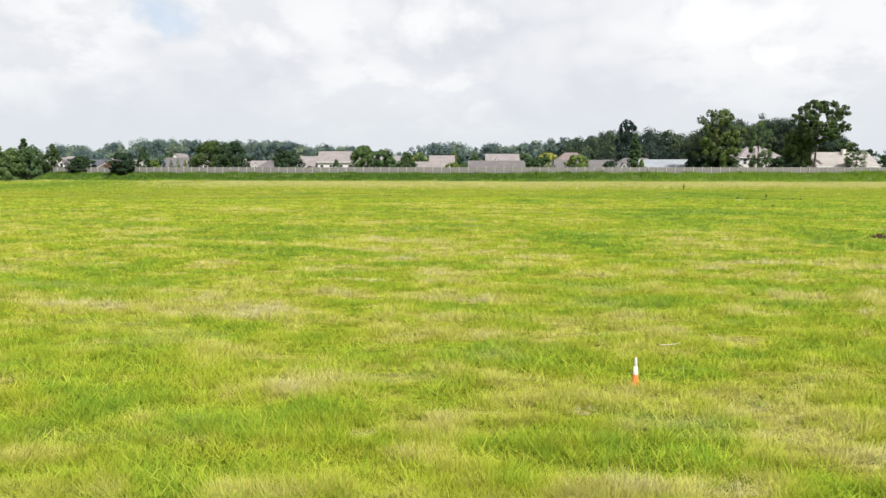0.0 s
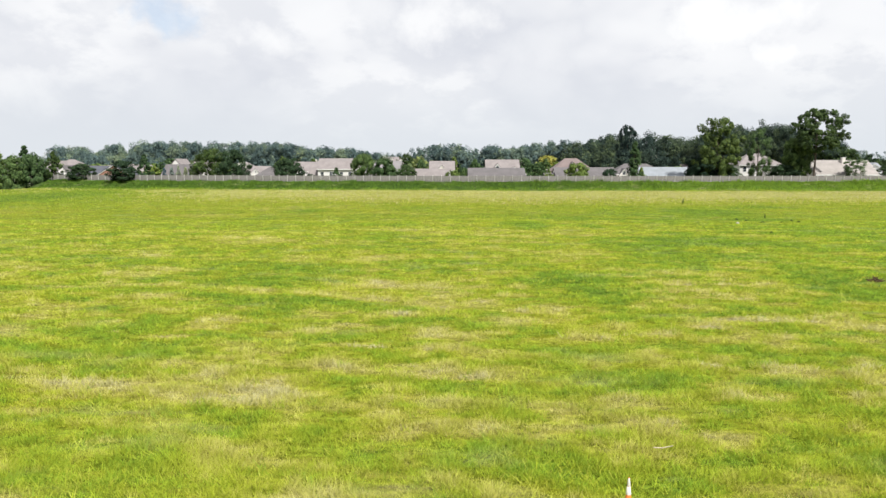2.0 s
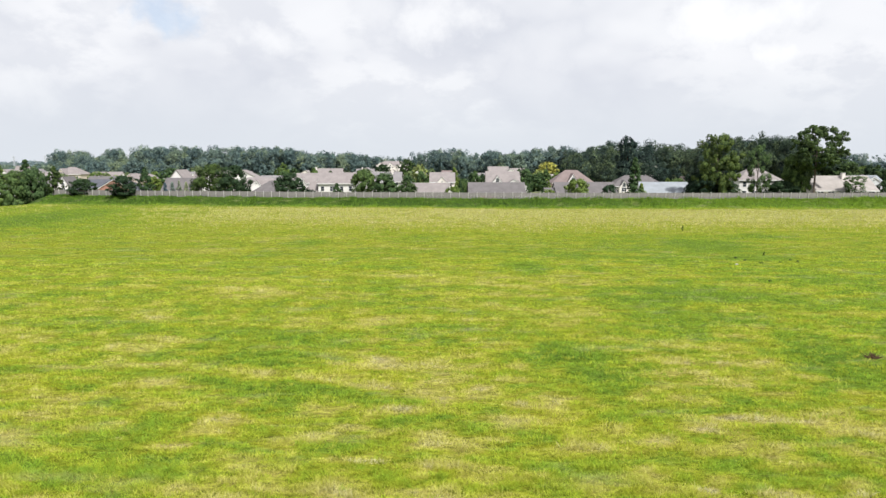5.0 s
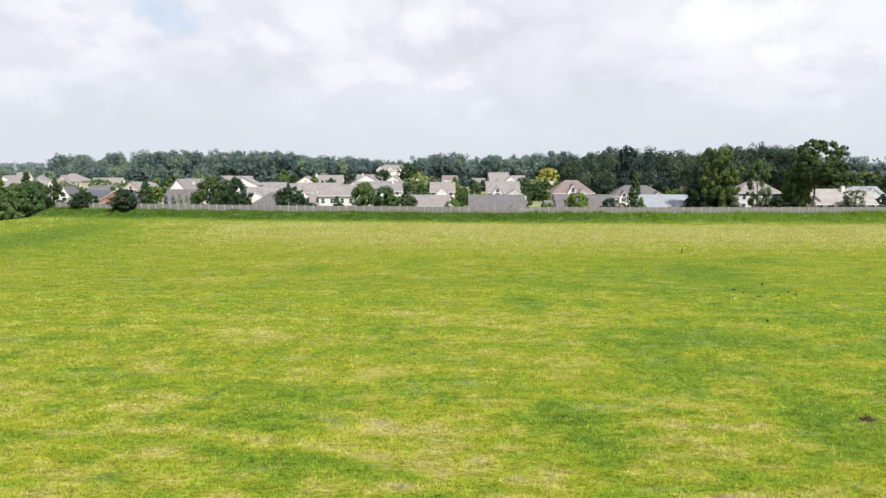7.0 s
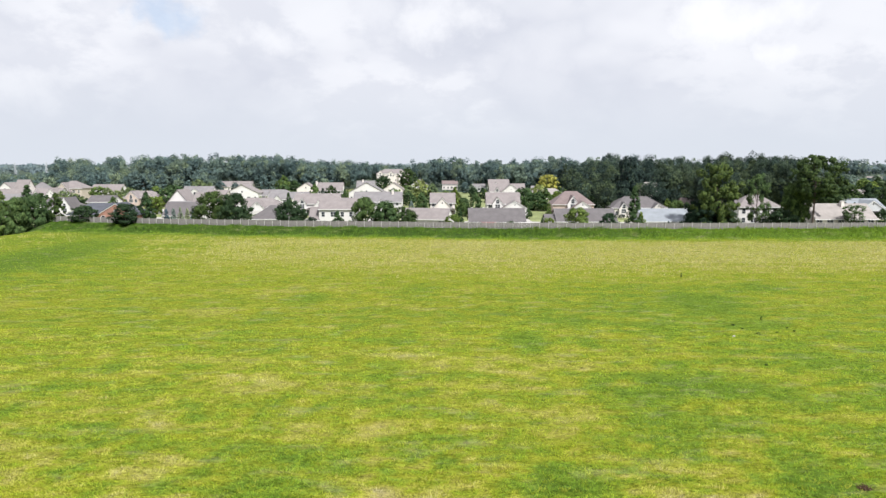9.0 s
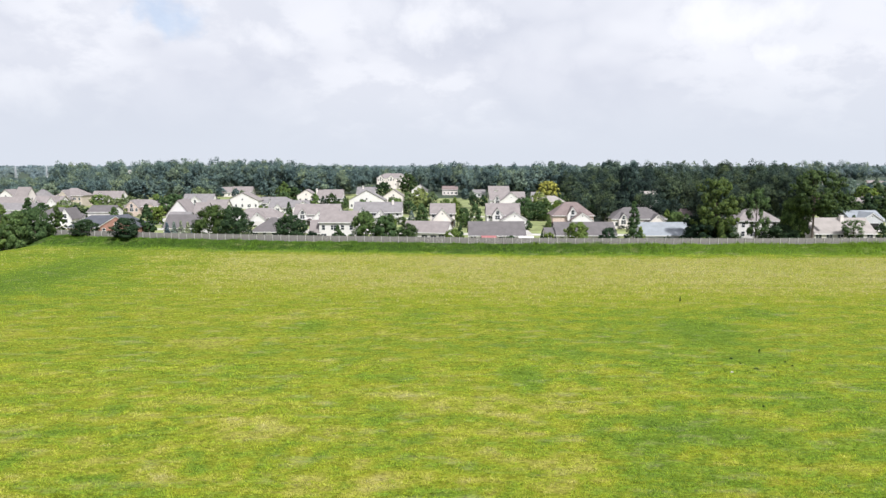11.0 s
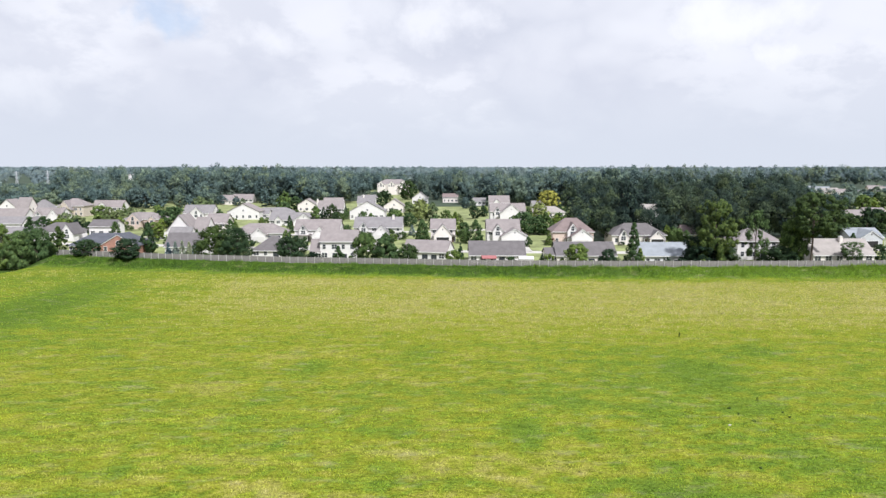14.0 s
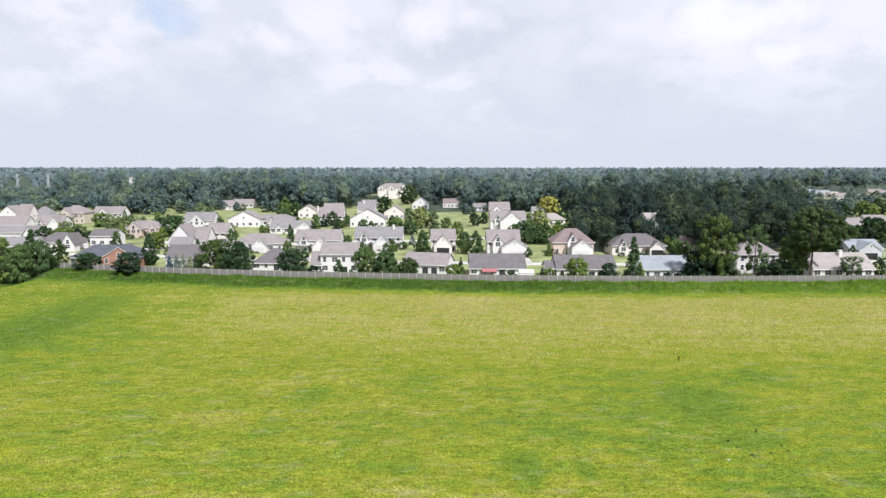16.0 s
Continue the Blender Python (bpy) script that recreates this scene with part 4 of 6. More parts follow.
house(-0.4, 251.3, 9.7, 11, 5.2, 8.7, 'cream', 'mauve', wings=((-0.1, 7.1, 3, 3.3, 7.3, 'open'),))
house(23.0, 244.8, 12.7, 9, 5.3, 9.2, 'white', 'mauve', wings=((-2.3, 3.9, 1.5, 5.3, 7.7, 'window'), (3.9, 10.1, 5, 3.5, 6.5, 'garage'),))
house(49.7, 243.3, 15.7, 11, 4.8, 9.7, 'pinkbrick', 'brown', shape='hip', wings=((2.7, 7.9, 4, 3.6, 6.4, 'garage'), (-0.4, 3.9, 1, 5.4, 8.4, 'window'),), gable_wall='white')
house(75.1, 243.3, 20.7, 12, 3.5, 7.6, 'cream', 'slate', shape='hip', wings=((6.4, 5.6, 2, 2.9, 5.5, 'open'),))
house(95.0, 240.6, 7.5, 9, 2.8, 5.8, 'tan', 'brown')
house(148.6, 222.8, 11.5, 10, 3.4, 6.0, 'grey', 'blue', wings=((-0.2, 7.9, 3, 3.2, 5.8, 'open'),))
house(-110.1, 263.1, 10.4, 11, 3.5, 9.7, 'white', 'mauve', shape='end')
house(-101.5, 263.1, 5.4, 10, 3.5, 8.5, 'white', 'mauve')
house(-100.4, 278.3, 9.0, 10, 5.0, 8.8, 'cream', 'mauve')
house(-107.4, 256.1, 8.7, 7, 2.3, 5.1, 'white', 'grey')
house(-146.6, 270.3, 10.7, 9, 4.4, 6.8, 'white', 'slate')
house(-158.4, 255.8, 15.2, 11, 3.2, 6.8, 'white', 'slate', shape='hip', wings=((7.3, 5.0, 3, 3.1, 7.0, 'window'),))
house(-175.8, 252.3, 23.2, 11, 2.3, 5.3, 'white', 'grey')
house(-188.7, 286.3, 6.2, 9, 2.6, 6.7, 'white', 'grey', shape='end')
house(-200.5, 286.3, 18.5, 11, 4.1, 6.7, 'white', 'grey')
house(-234.2, 336.6, 21.2, 10, 3.0, 7.1, 'white', 'mauve')
house(-275.7, 399.3, 10.7, 10, 4.3, 8.9, 'white', 'mauve', shape='end')
house(-251.0, 376.1, 7.4, 10, 4.7, 11.1, 'cream', 'mauve')
house(-207.6, 330.8, 14.3, 10, 4.4, 7.9, 'white', 'mauve', wings=((4.8, 7.1, 3, 3.2, 7.7, 'garage'),))
house(-245.1, 383.6, 12.0, 10, 3.4, 9.3, 'cream', 'grey', shape='hip')
house(-222.0, 376.1, 15.5, 12, 6.1, 10.4, 'tan', 'mauve', shape='hip', wings=((-1.9, 8.0, 3, 4.3, 9.6, 'window'),))
house(-222.1, 417.3, 19.8, 10, 2.9, 7.1, 'white', 'mauve', wings=((-1.9, 7.4, 3, 2.8, 6.5, 'window'),))
house(-145.7, 304.8, 17.0, 11, 4.4, 7.4, 'pinkbrick', 'mauve', shape='hip', wings=((-2.9, 7.0, 3, 4.1, 7.6, 'window'),))
house(-138.3, 355.6, 16.6, 10, 3.8, 7.9, 'white', 'grey', wings=((-0.3, 8.6, 2, 3.3, 7.1, 'window'),))
house(-112.8, 355.6, 17.8, 11, 4.5, 8.9, 'white', 'mauve', shape='end')
house(-165.3, 519.3, 16.7, 10, 2.7, 6.6, 'white', 'mauve')
house(-168.5, 491.3, 8.3, 9, 3.5, 7.2, 'cream', 'mauve')
house(-99.9, 369.3, 23.8, 10, 2.3, 5.5, 'cream', 'grey', shape='hip')
house(-76.7, 320.1, 23.5, 10, 2.9, 6.2, 'white', 'grey', wings=((6.2, 10.8, 2, 2.8, 6.2, 'garage'),))
house(-104.9, 362.3, 8.4, 9, 2.6, 4.8, 'white', 'grey')
house(-90.5, 417.3, 11.9, 10, 4.5, 8.2, 'cream', 'mauve', shape='end')
house(-66.4, 369.3, 14.9, 10, 5.3, 9.6, 'white', 'mauve', chimney=-8)
house(-84.2, 479.3, 14.5, 9, 2.6, 5.7, 'white', 'mauve')
house(-43.2, 355.8, 19.7, 11, 4.8, 10.2, 'white', 'grey', shape='end')
house(-54.0, 437.3, 12.1, 10, 4.6, 9.0, 'white', 'grey', chimney=-2)
house(-63.2, 533.3, 13.3, 9, 2.8, 5.4, 'white', 'grey')
house(-32.5, 409.3, 13.2, 11, 4.3, 8.7, 'cream', 'mauve', shape='end')
house(-19.4, 505.3, 12.6, 10, 4.4, 8.9, 'white', 'grey', shape='end')
house(4.9, 519.3, 12.5, 9, 4.5, 7.1, 'cream', 'brown')
house(35.5, 409.3, 13.1, 10, 6.5, 10.6, 'white', 'mauve', wings=((-2.0, 8.0, 2, 4.5, 8.8, 'window'),))
house(33.9, 337.3, 18.7, 11, 6.0, 9.9, 'white', 'mauve', wings=((1.5, 11.9, 3, 5.1, 9.9, 'garage'),))
house(26.6, 481.3, 9.4, 9, 3.3, 5.6, 'white', 'grey')
house(60.5, 369.8, 19.8, 10, 3.0, 6.2, 'cream', 'pale', shape='hip')
house(67.0, 447.3, 10.4, 9, 3.1, 5.2, 'white', 'grey')
house(98.3, 302.0, 7.2, 9, 8.6, 11.6, 'white', 'pale', label='white house half hidden among tall trees')
house(212.2, 326.6, 8.7, 10, 4.1, 7.2, 'grey', 'mauve')
house(243.3, 356.8, 11.7, 10, 3.2, 6.3, 'grey', 'mauve')
far_roofs = random.Random(31)
for k in range(22):
    hy = 600 + 7.5 * k + far_roofs.uniform(-6, 6)
    hx = hy * (0.42 + 0.36 * ((k * 7) % 22) / 21)
    house(hx, hy, far_roofs.uniform(12, 20), 10, 3.0, far_roofs.uniform(5.4, 6.8), far_roofs.choice(("white", "cream", "tan")), far_roofs.choice(("pale", "grey", "blue", "mauve")), turn=far_roofs.uniform(-25, 25))
house(-53.3, 661.3, 33.0, 16, 11.1, 15.6, 'cream', 'mauve', shape='hip', wings=((-12.4, 7.2, 3, 10.2, 14.2, 'window'), (-1.6, 7.6, 2, 10.2, 14.0, 'window'), (10.6, 8.2, 3, 10.2, 14.6, 'window'),), label='broad pale apartment house with three gables at the wood')
house(-478.0, 970.0, 7.6, 9, 16.2, 17.0, 'white', 'pale', windows=False, label='tall plain white building beyond the wood')


# ---------------------------------------------------------------- trees
def leaf_cloud(centres, radii, per, size, flat=0.85, seed=1, crown=0.5, whole=0.5):
    """Leaf sprays scattered through clumps: each a small ragged three-cornered group of leaves facing out of the crown."""
    g = np.random.default_rng(seed)
    n = len(centres) * per
    c, r = np.repeat(centres, per, 0), np.repeat(radii, per)
    d = g.normal(size=(n, 3)); d /= np.linalg.norm(d, axis=1)[:, None]
    p = c + d * (r * g.uniform(0.3, 1.0, n) ** 0.5)[:, None] * np.array([1, 1, flat])
    heart = centres.mean(0) - (0, 0, np.ptp(centres[:, 2]) * 0.15)
    out = p - heart; out /= np.linalg.norm(out, axis=1)[:, None] + 1e-6
    nrm = out * crown + d * 0.6 + g.normal(size=(n, 3)) * 0.5; nrm /= np.linalg.norm(nrm, axis=1)[:, None]
    t = np.cross(nrm, g.normal(size=(n, 3))); t /= np.linalg.norm(t, axis=1)[:, None]
    b = np.cross(nrm, t)
    corners = []
    for k in range(3):
        a = k * 2.094 + g.uniform(-0.45, 0.45, n)
        q = size * g.uniform(0.6, 1.5, n)
        corners.append(p + t * (np.cos(a) * q)[:, None] + b * (np.sin(a) * q)[:, None])
    swell = out * whole + d * (1.25 - whole) + (0, 0, 0.18); swell /= np.linalg.norm(swell, axis=1)[:, None]
    return np.stack(corners, 1).reshape(-1, 3), np.arange(3 * n).reshape(-1, 3), np.repeat(swell, 3, 0)


# how wide a crown is from its foot (0) to its top (1), against its full half width
CROWNS = {
    "round": ((0, 0.05, 0.3, 0.55, 0.8, 0.93, 1), (0.6, 0.85, 1.0, 1.0, 0.84, 0.6, 0.3)),
    "oval": ((0, 0.08, 0.3, 0.6, 0.85, 1), (0.5, 0.85, 1.0, 0.78, 0.42, 0.06)),
    "great": ((0, 0.1, 0.3, 0.5, 0.7, 0.9, 1), (0.75, 0.9, 0.8, 0.92, 1.0, 0.86, 0.5)),
    "tall": ((0, 0.15, 0.4, 0.7, 0.9, 1), (0.3, 0.8, 1.0, 0.95, 0.7, 0.4)),
    "wood": ((0, 0.2, 0.45, 0.7, 0.88, 1), (0.7, 0.88, 1.0, 0.92, 0.74, 0.42)),
}


def clump_places(n, rx, z0, z1, r, g, build="round"):
    """Places of clumps through a crown: thick near its lumpy surface, uneven, with gaps."""
    ts, ws = CROWNS[build]
    ph = g.uniform(0, 6.28, 4)
    u = g.uniform(0, 1, n)
    a = g.uniform(0, 2 * np.pi, n)
    lump = 1 + 0.17 * np.sin(2 * a + ph[0] + 5 * u) + 0.17 * np.sin(3 * a + ph[1] - 8 * u) + 0.1 * np.sin(5 * a + ph[2] + 13 * u)
    rad = rx * np.interp(u, ts, ws) * lump * g.uniform(0.3, 1, n) ** 0.45
    rr = r * g.uniform(0.6, 1.3, n)
    rad = np.maximum(rad - rr * 0.55, 0)
    top = z1 - r * 0.75 + 0.3 * r * np.sin(3 * a + ph[3])
    return np.stack([np.cos(a) * rad, np.sin(a) * rad, z0 + r * 0.5 + (top - z0 - r * 0.5) * u], 1), rr


def limb_mesh(bm, p0, p1, r0, r1, sides=6):
    a, b = Vector(p0), Vector(p1)
    q = (b - a).to_track_quat("Z", "Y")
    rings = []
    for p, r in ((a, r0), ((a + b) / 2 + Vector((random.uniform(-.1, .1), random.uniform(-.1, .1), 0)), (r0 + r1) / 2), (b, r1)):
        rings.append([bm.verts.new(p + q @ Vector((math.cos(i * 2 * math.pi / sides) * r, math.sin(i * 2 * math.pi / sides) * r, 0))) for i in range(sides)])
    for u, v in zip(rings, rings[1:]):
        for i in range(sides):
            bm.faces.new((u[i], u[(i + 1) % sides], v[(i + 1) % sides], v[i]))
    bm.faces.new(rings[-1])
    return bm


def make_tree(kind, height, width, seed, bole=0.25, clumps=70, per=34, leaf=0.32, leaves="oak", clump_r=None, label=""):
    """A tree at the origin with trunk, limbs and a crown of leaf sprays."""
    g = np.random.default_rng(seed)
    random.seed(seed)
    holder = thing({"conifer": "conifer", "shrub": "shrub"}.get(kind, "tree"), pose(0, 0, 0), label, "shrub" if kind == "shrub" else "tree", "trees of the estate")
    tr = max(0.09, height * 0.016)
    z0 = height * bole
    if kind == "conifer":
        part("trunk", limb_mesh(bmesh.new(), (0, 0, -0.3), (0, 0, height * 0.93), tr, 0.03), M_BARK, holder)
        h = g.uniform(0, 1, clumps) ** 1.25
        rad = width / 2 * (1 - h) ** 0.85 + 0.1
        a = g.uniform(0, 2 * np.pi, clumps)
        q = g.uniform(0.35, 1, clumps) ** 0.5
        cs = np.stack([np.cos(a) * rad * q, np.sin(a) * rad * q, z0 + (height - z0) * h - 0.12 * rad * q], 1)
        rs = (0.30 + 0.55 * (1 - h)) * width * 0.2
        v, f, sw = leaf_cloud(cs, rs, per, leaf, 0.6, seed)
    else:
        top = height * (0.4 if kind == "shrub" else 0.66)
        r = clump_r or width * 0.115
        cs, rs = clump_places(clumps, width * 0.56, z0, height, r, g, {"shrub": "round", "airy": "round"}.get(kind, kind))
        lean = 1.4 if kind == "tall" else 0.0
        cs[:, 0] += lean * np.clip((cs[:, 2] - z0) / (height - z0) * 2, 0, 1)
        tip = (g.uniform(-.02, .02) * height + lean * 0.4, 0, top)
        part("trunk", limb_mesh(bmesh.new(), (0, 0, -0.3), tip, tr, tr * 0.5, 8), M_BARK, holder)
        for i in g.choice(clumps, 3 if kind == "shrub" else 8, replace=False):
            end = cs[i]
            s = min(max(z0 * 0.9, float(end[2]) - width * 0.35), top * 0.95)
            k = (s + 0.3) / (top + 0.3)
            part("limb", limb_mesh(bmesh.new(), (tip[0] * k, 0, s), tuple(end), tr * 0.42, tr * 0.1, 5), M_BARK, holder)
        v, f, sw = leaf_cloud(cs, rs, per, leaf, 0.8, seed)
    v[:, 2] = np.maximum(v[:, 2], 0.05)
    cr = new("crown", mesh_from("crown", v, f, [M_LEAF[leaves]], bulge=sw))
    cr.parent = holder
    return holder


TREES = {}


def tree(kind, x, y, height, width, leaves="oak", label="", base=None):
    """A tree of a given build at its place and size; alike ones share their meshes."""
    builds = {"round": (10, 9, dict(bole=0.02, clumps=115, per=96, leaf=0.22)), "oval": (10, 6.5, dict(bole=0.03, clumps=75, per=100, leaf=0.20)),
              "shrub": (3, 4, dict(bole=0.0, clumps=40, per=90, leaf=0.10)), "conifer": (9, 5, dict(bole=0.04, clumps=130, per=75, leaf=0.14)),
              "tall": (21, 14, dict(bole=0.40, clumps=260, per=66, leaf=0.25, clump_r=0.8)), "great": (18, 12, dict(bole=0.03, clumps=125, per=150, leaf=0.24, clump_r=1.15)),
              "airy": (12, 8, dict(bole=0.16, clumps=75, per=90, leaf=0.16, clump_r=0.8))}
    h0, w0, opts = builds[kind]
    z = float(ground_z(x, y)) if base is None else base
    level = 0 if y < 205 else 1 if y < 240 else 2 if y < 300 else 3
    variant = int(abs(x) * 1.7 + y) % (4 if level else 3)
    key = (kind, leaves, variant, level)
    if level:
        opts = dict(opts, clumps=int(opts["clumps"] * (1, 1.1, 1.1, 0.9)[level]), per=int(opts["per"] * (1, 0.5, 0.26, 0.14)[level]), leaf=opts["leaf"] * (1, 1.3, 1.7, 2.4)[level])
    m = pose(x, y, z, 0, 0, (x * 37 + y * 11) % 360) @ Matrix.Diagonal((width / w0, width / w0, height / h0, 1))
    if key not in TREES:
        TREES[key] = make_tree({"round": "round", "oval": "oval"}.get(kind, kind), h0, w0, 11 + len(TREES) * 7, leaves=leaves, **opts)
        ob = TREES[key]
        ob.matrix_basis = m
    else:
        src = TREES[key]
        ob = copy_thing(src, Matrix.Identity(4))
        ob.matrix_basis = m
    words = {"oak": "green", "mid": "haze-toned green", "light": "light green", "elm": "mid green", "pale": "haze-paled green", "dark": "dark green", "wood": "deep green", "spruce": "blue-grey", "gold": "golden yellow", "red": "copper red"}[leaves]
    shape = {"round": "round leafy tree", "oval": "upright leafy tree", "shrub": "low leafy shrub", "conifer": "dense pointed conifer", "tall": "tall oval-crowned tree with bare leaning trunk", "great": "great old leafy tree", "airy": "thin airy young tree"}[kind]
    return tagged(ob, label or f"{words} {shape} on the lawn")


tree('oval', -137.1, 196.0, 14.3, 8.9, 'light')
tree('conifer', -136.2, 208.0, 15.2, 9.4, 'light')
tree('round', -132.6, 196.0, 12.5, 8.1, 'light')
tree('round', -128.1, 203.0, 7.7, 6.2, 'light')
tree('round', -148.3, 200.0, 14.5, 10.8, 'light')
tree('round', -128.5, 199.0, 12.1, 7.2, 'light')
tree('oval', -120.6, 197.6, 9.3, 4.6, 'dark')
tree('round', -110.2, 194.3, 5.3, 7.4, 'dark')
tree('round', -94.7, 188.5, 6.2, 7.5, 'dark')
tree('oval', -102.2, 218.3, 11.2, 5.5, 'oak')
tree('conifer', -86.5, 197.8, 6.5, 3.0, 'spruce')
tree('conifer', -84.4, 198.2, 6.8, 3.0, 'spruce')
tree('conifer', -82.0, 197.6, 7.1, 3.0, 'spruce')
tree('conifer', -79.6, 197.1, 6.8, 3.0, 'spruce')
tree('conifer', -78.1, 197.6, 6.0, 3.0, 'spruce')
tree('round', -69.8, 192.0, 11.6, 10.6, 'dark')
tree('round', -62.2, 190.0, 11.0, 8.6, 'dark')
tree('round', -46.2, 190.9, 9.6, 8.3, 'dark')
tree('oval', -31.5, 188.2, 6.4, 4.1, 'oak')
tree('round', -23.2, 187.2, 10.9, 8.1, 'oak')
tree('round', -17.1, 186.5, 9.6, 7.7, 'oak')
tree('round', -10.8, 187.8, 7.5, 6.1, 'dark')
tree('oval', -77.3, 243.1, 4.4, 4.4, 'light')
tree('oval', -8.5, 246.3, 10.2, 5.7, 'light')
tree('conifer', 4.9, 186.0, 7.6, 3.0, 'oak')
tree('oval', 12.2, 243.3, 10.3, 5.2, 'light')
tree('oval', 4.7, 270.8, 11.2, 4.9, 'oak')
tree('round', 38.3, 182.0, 8.0, 7.4, 'light')
tree('round', 48.0, 183.9, 6.4, 5.6, 'dark')
tree('conifer', 54.9, 182.9, 13.9, 5.9, 'oak')
tree('oval', 56.9, 182.9, 6.7, 3.6, 'light')
tree('great', 77.6, 181.0, 19.9, 10.6, 'elm', 'great old green tree behind the fence')
tree('round', 74.6, 182.8, 10.6, 9.8, 'dark')
tree('round', 80.7, 183.9, 7.8, 9.6, 'dark')
tree('round', 71.6, 182.8, 6.4, 6.6, 'dark')
tree('airy', 90.4, 183.4, 16.5, 6.9, 'light')
tree('round', 96.5, 181.3, 5.6, 8.8, 'dark')
tree('round', 100.3, 182.9, 13.4, 7.5, 'oak')
tree('airy', 103.2, 183.6, 16.9, 6.6, 'light')
tree('tall', 103.5, 178.0, 20.6, 12.6, 'elm')
tree('great', 75.5, 263.0, 23.4, 7.6, 'wood', 'tall dark tree standing over the wood edge')
tree('airy', 116.5, 180.1, 6.9, 6.5, 'light')
tree('round', 144.1, 232.8, 12.1, 12.5, 'dark')
tree('oval', 186.2, 279.4, 11.7, 9.3, 'dark')
tree('round', 193.4, 280.8, 9.7, 9.3, 'dark')
tree('oval', 128.4, 186.0, 5.7, 4.3, 'dark')
tree('round', 69.8, 427.3, 14.4, 12.9, 'gold')
tree('round', 35.0, 278.1, 10.4, 8.7, 'oak')
tree('round', 41.7, 279.6, 8.6, 8.7, 'oak')
tree('oval', 44.3, 278.1, 10.4, 7.1, 'oak')
tree('round', 49.8, 279.6, 8.6, 7.1, 'oak')
tree('round', 33.7, 305.3, 6.6, 5.5, 'light')
tree('oval', -29.6, 278.6, 6.0, 7.5, 'light')
tree('round', -151.0, 390.9, 11.6, 8.7, 'pale')
tree('oval', -144.3, 392.3, 9.6, 8.7, 'pale')
tree('oval', -63.9, 315.1, 10.7, 6.2, 'light')
tree('oval', -55.8, 325.6, 5.8, 4.1, 'dark')
tree('oval', -19.6, 376.1, 8.4, 8.3, 'pale')
tree('round', -13.2, 377.6, 6.9, 8.3, 'pale')
tree('round', -25.2, 325.8, 7.9, 7.6, 'light')
tree('round', -42.6, 330.6, 6.8, 5.5, 'light')
tree('oval', -38.4, 332.1, 5.6, 5.5, 'light')
tree('oval', -178.4, 281.4, 7.9, 9.4, 'oak')
tree('round', -171.1, 282.8, 6.6, 9.4, 'oak')
tree('oval', -163.6, 281.6, 6.6, 6.3, 'dark')
tree('round', -158.8, 283.1, 5.4, 6.3, 'dark')
tree('round', -148.3, 278.1, 5.5, 4.0, 'dark')
tree('round', -120.8, 263.1, 7.1, 6.1, 'light')
tree('round', -171.7, 348.1, 7.8, 6.6, 'pale')
tree('oval', -166.6, 349.6, 6.5, 6.6, 'pale')
tree('round', -132.2, 309.6, 10.6, 11.1, 'light')
tree('round', -154.4, 345.1, 6.4, 5.8, 'dark')
tree('round', -149.9, 346.6, 5.3, 5.8, 'dark')
tree('round', -154.9, 325.3, 4.1, 3.5, 'red')
tree('oval', -210.7, 446.6, 12.3, 10.9, 'mid')
tree('round', -202.3, 448.1, 10.2, 10.9, 'mid')
tree('round', -228.7, 456.6, 11.8, 8.6, 'mid')
tree('round', -222.1, 458.1, 9.7, 8.6, 'mid')
tree('oval', -132.2, 468.6, 11.2, 9.4, 'mid')
tree('round', -124.9, 470.1, 9.2, 9.4, 'mid')
tree('round', -107.4, 426.6, 12.6, 9.5, 'light')
tree('oval', -100.1, 428.1, 10.4, 9.5, 'light')
tree('conifer', -49.9, 263.1, 4.7, 3.3, 'dark')
tree('oval', 23.0, 376.8, 6.7, 6.1, 'dark')
tree('round', 14.9, 446.6, 8.2, 5.9, 'mid')
tree('oval', 19.5, 448.1, 6.8, 5.9, 'mid')
tree('round', -83.0, 266.1, 5.0, 3.3, 'light')
tree('round', -80.4, 267.6, 4.1, 3.3, 'light')
tree('conifer', -105.9, 376.3, 5.4, 6.1, 'dark')
tree('round', -63.7, 362.3, 8.4, 6.5, 'dark')
tree('conifer', -59.4, 355.8, 4.4, 3.8, 'dark')
tree('conifer', -58.8, 376.6, 6.1, 4.7, 'dark')
tree('conifer', -67.7, 355.8, 7.0, 5.1, 'dark')
tree('round', -93.5, 324.9, 4.2, 3.3, 'light')
tree('oval', -91.0, 326.3, 3.5, 3.3, 'light')
tree('conifer', -70.0, 286.8, 7.7, 4.1, 'light')
tree('round', -13.3, 348.6, 12.3, 8.9, 'pale')
tree('oval', -6.4, 350.1, 10.2, 8.9, 'pale')
tree('conifer', -9.4, 252.8, 7.7, 4.5, 'oak')
tree('conifer', -13.9, 274.6, 4.7, 3.4, 'spruce')
tree('oval', -21.6, 259.1, 4.4, 4.9, 'oak')
tree('round', -17.8, 260.6, 3.6, 4.9, 'oak')
tree('oval', -23.3, 252.1, 3.8, 3.7, 'light')
tree('round', -20.4, 253.6, 3.1, 3.7, 'light')
tree('round', 17.2, 362.6, 7.8, 5.8, 'dark')
tree('oval', 7.4, 325.8, 5.8, 5.2, 'pale')
tree('oval', -59.8, 348.6, 5.2, 3.9, 'light')
tree('round', -56.8, 350.1, 4.3, 3.9, 'light')
tree('round', -215.6, 354.6, 7.3, 5.1, 'pale')
tree('round', -211.7, 356.1, 6.0, 5.1, 'pale')
tree('round', -181.6, 303.9, 8.0, 6.1, 'pale')
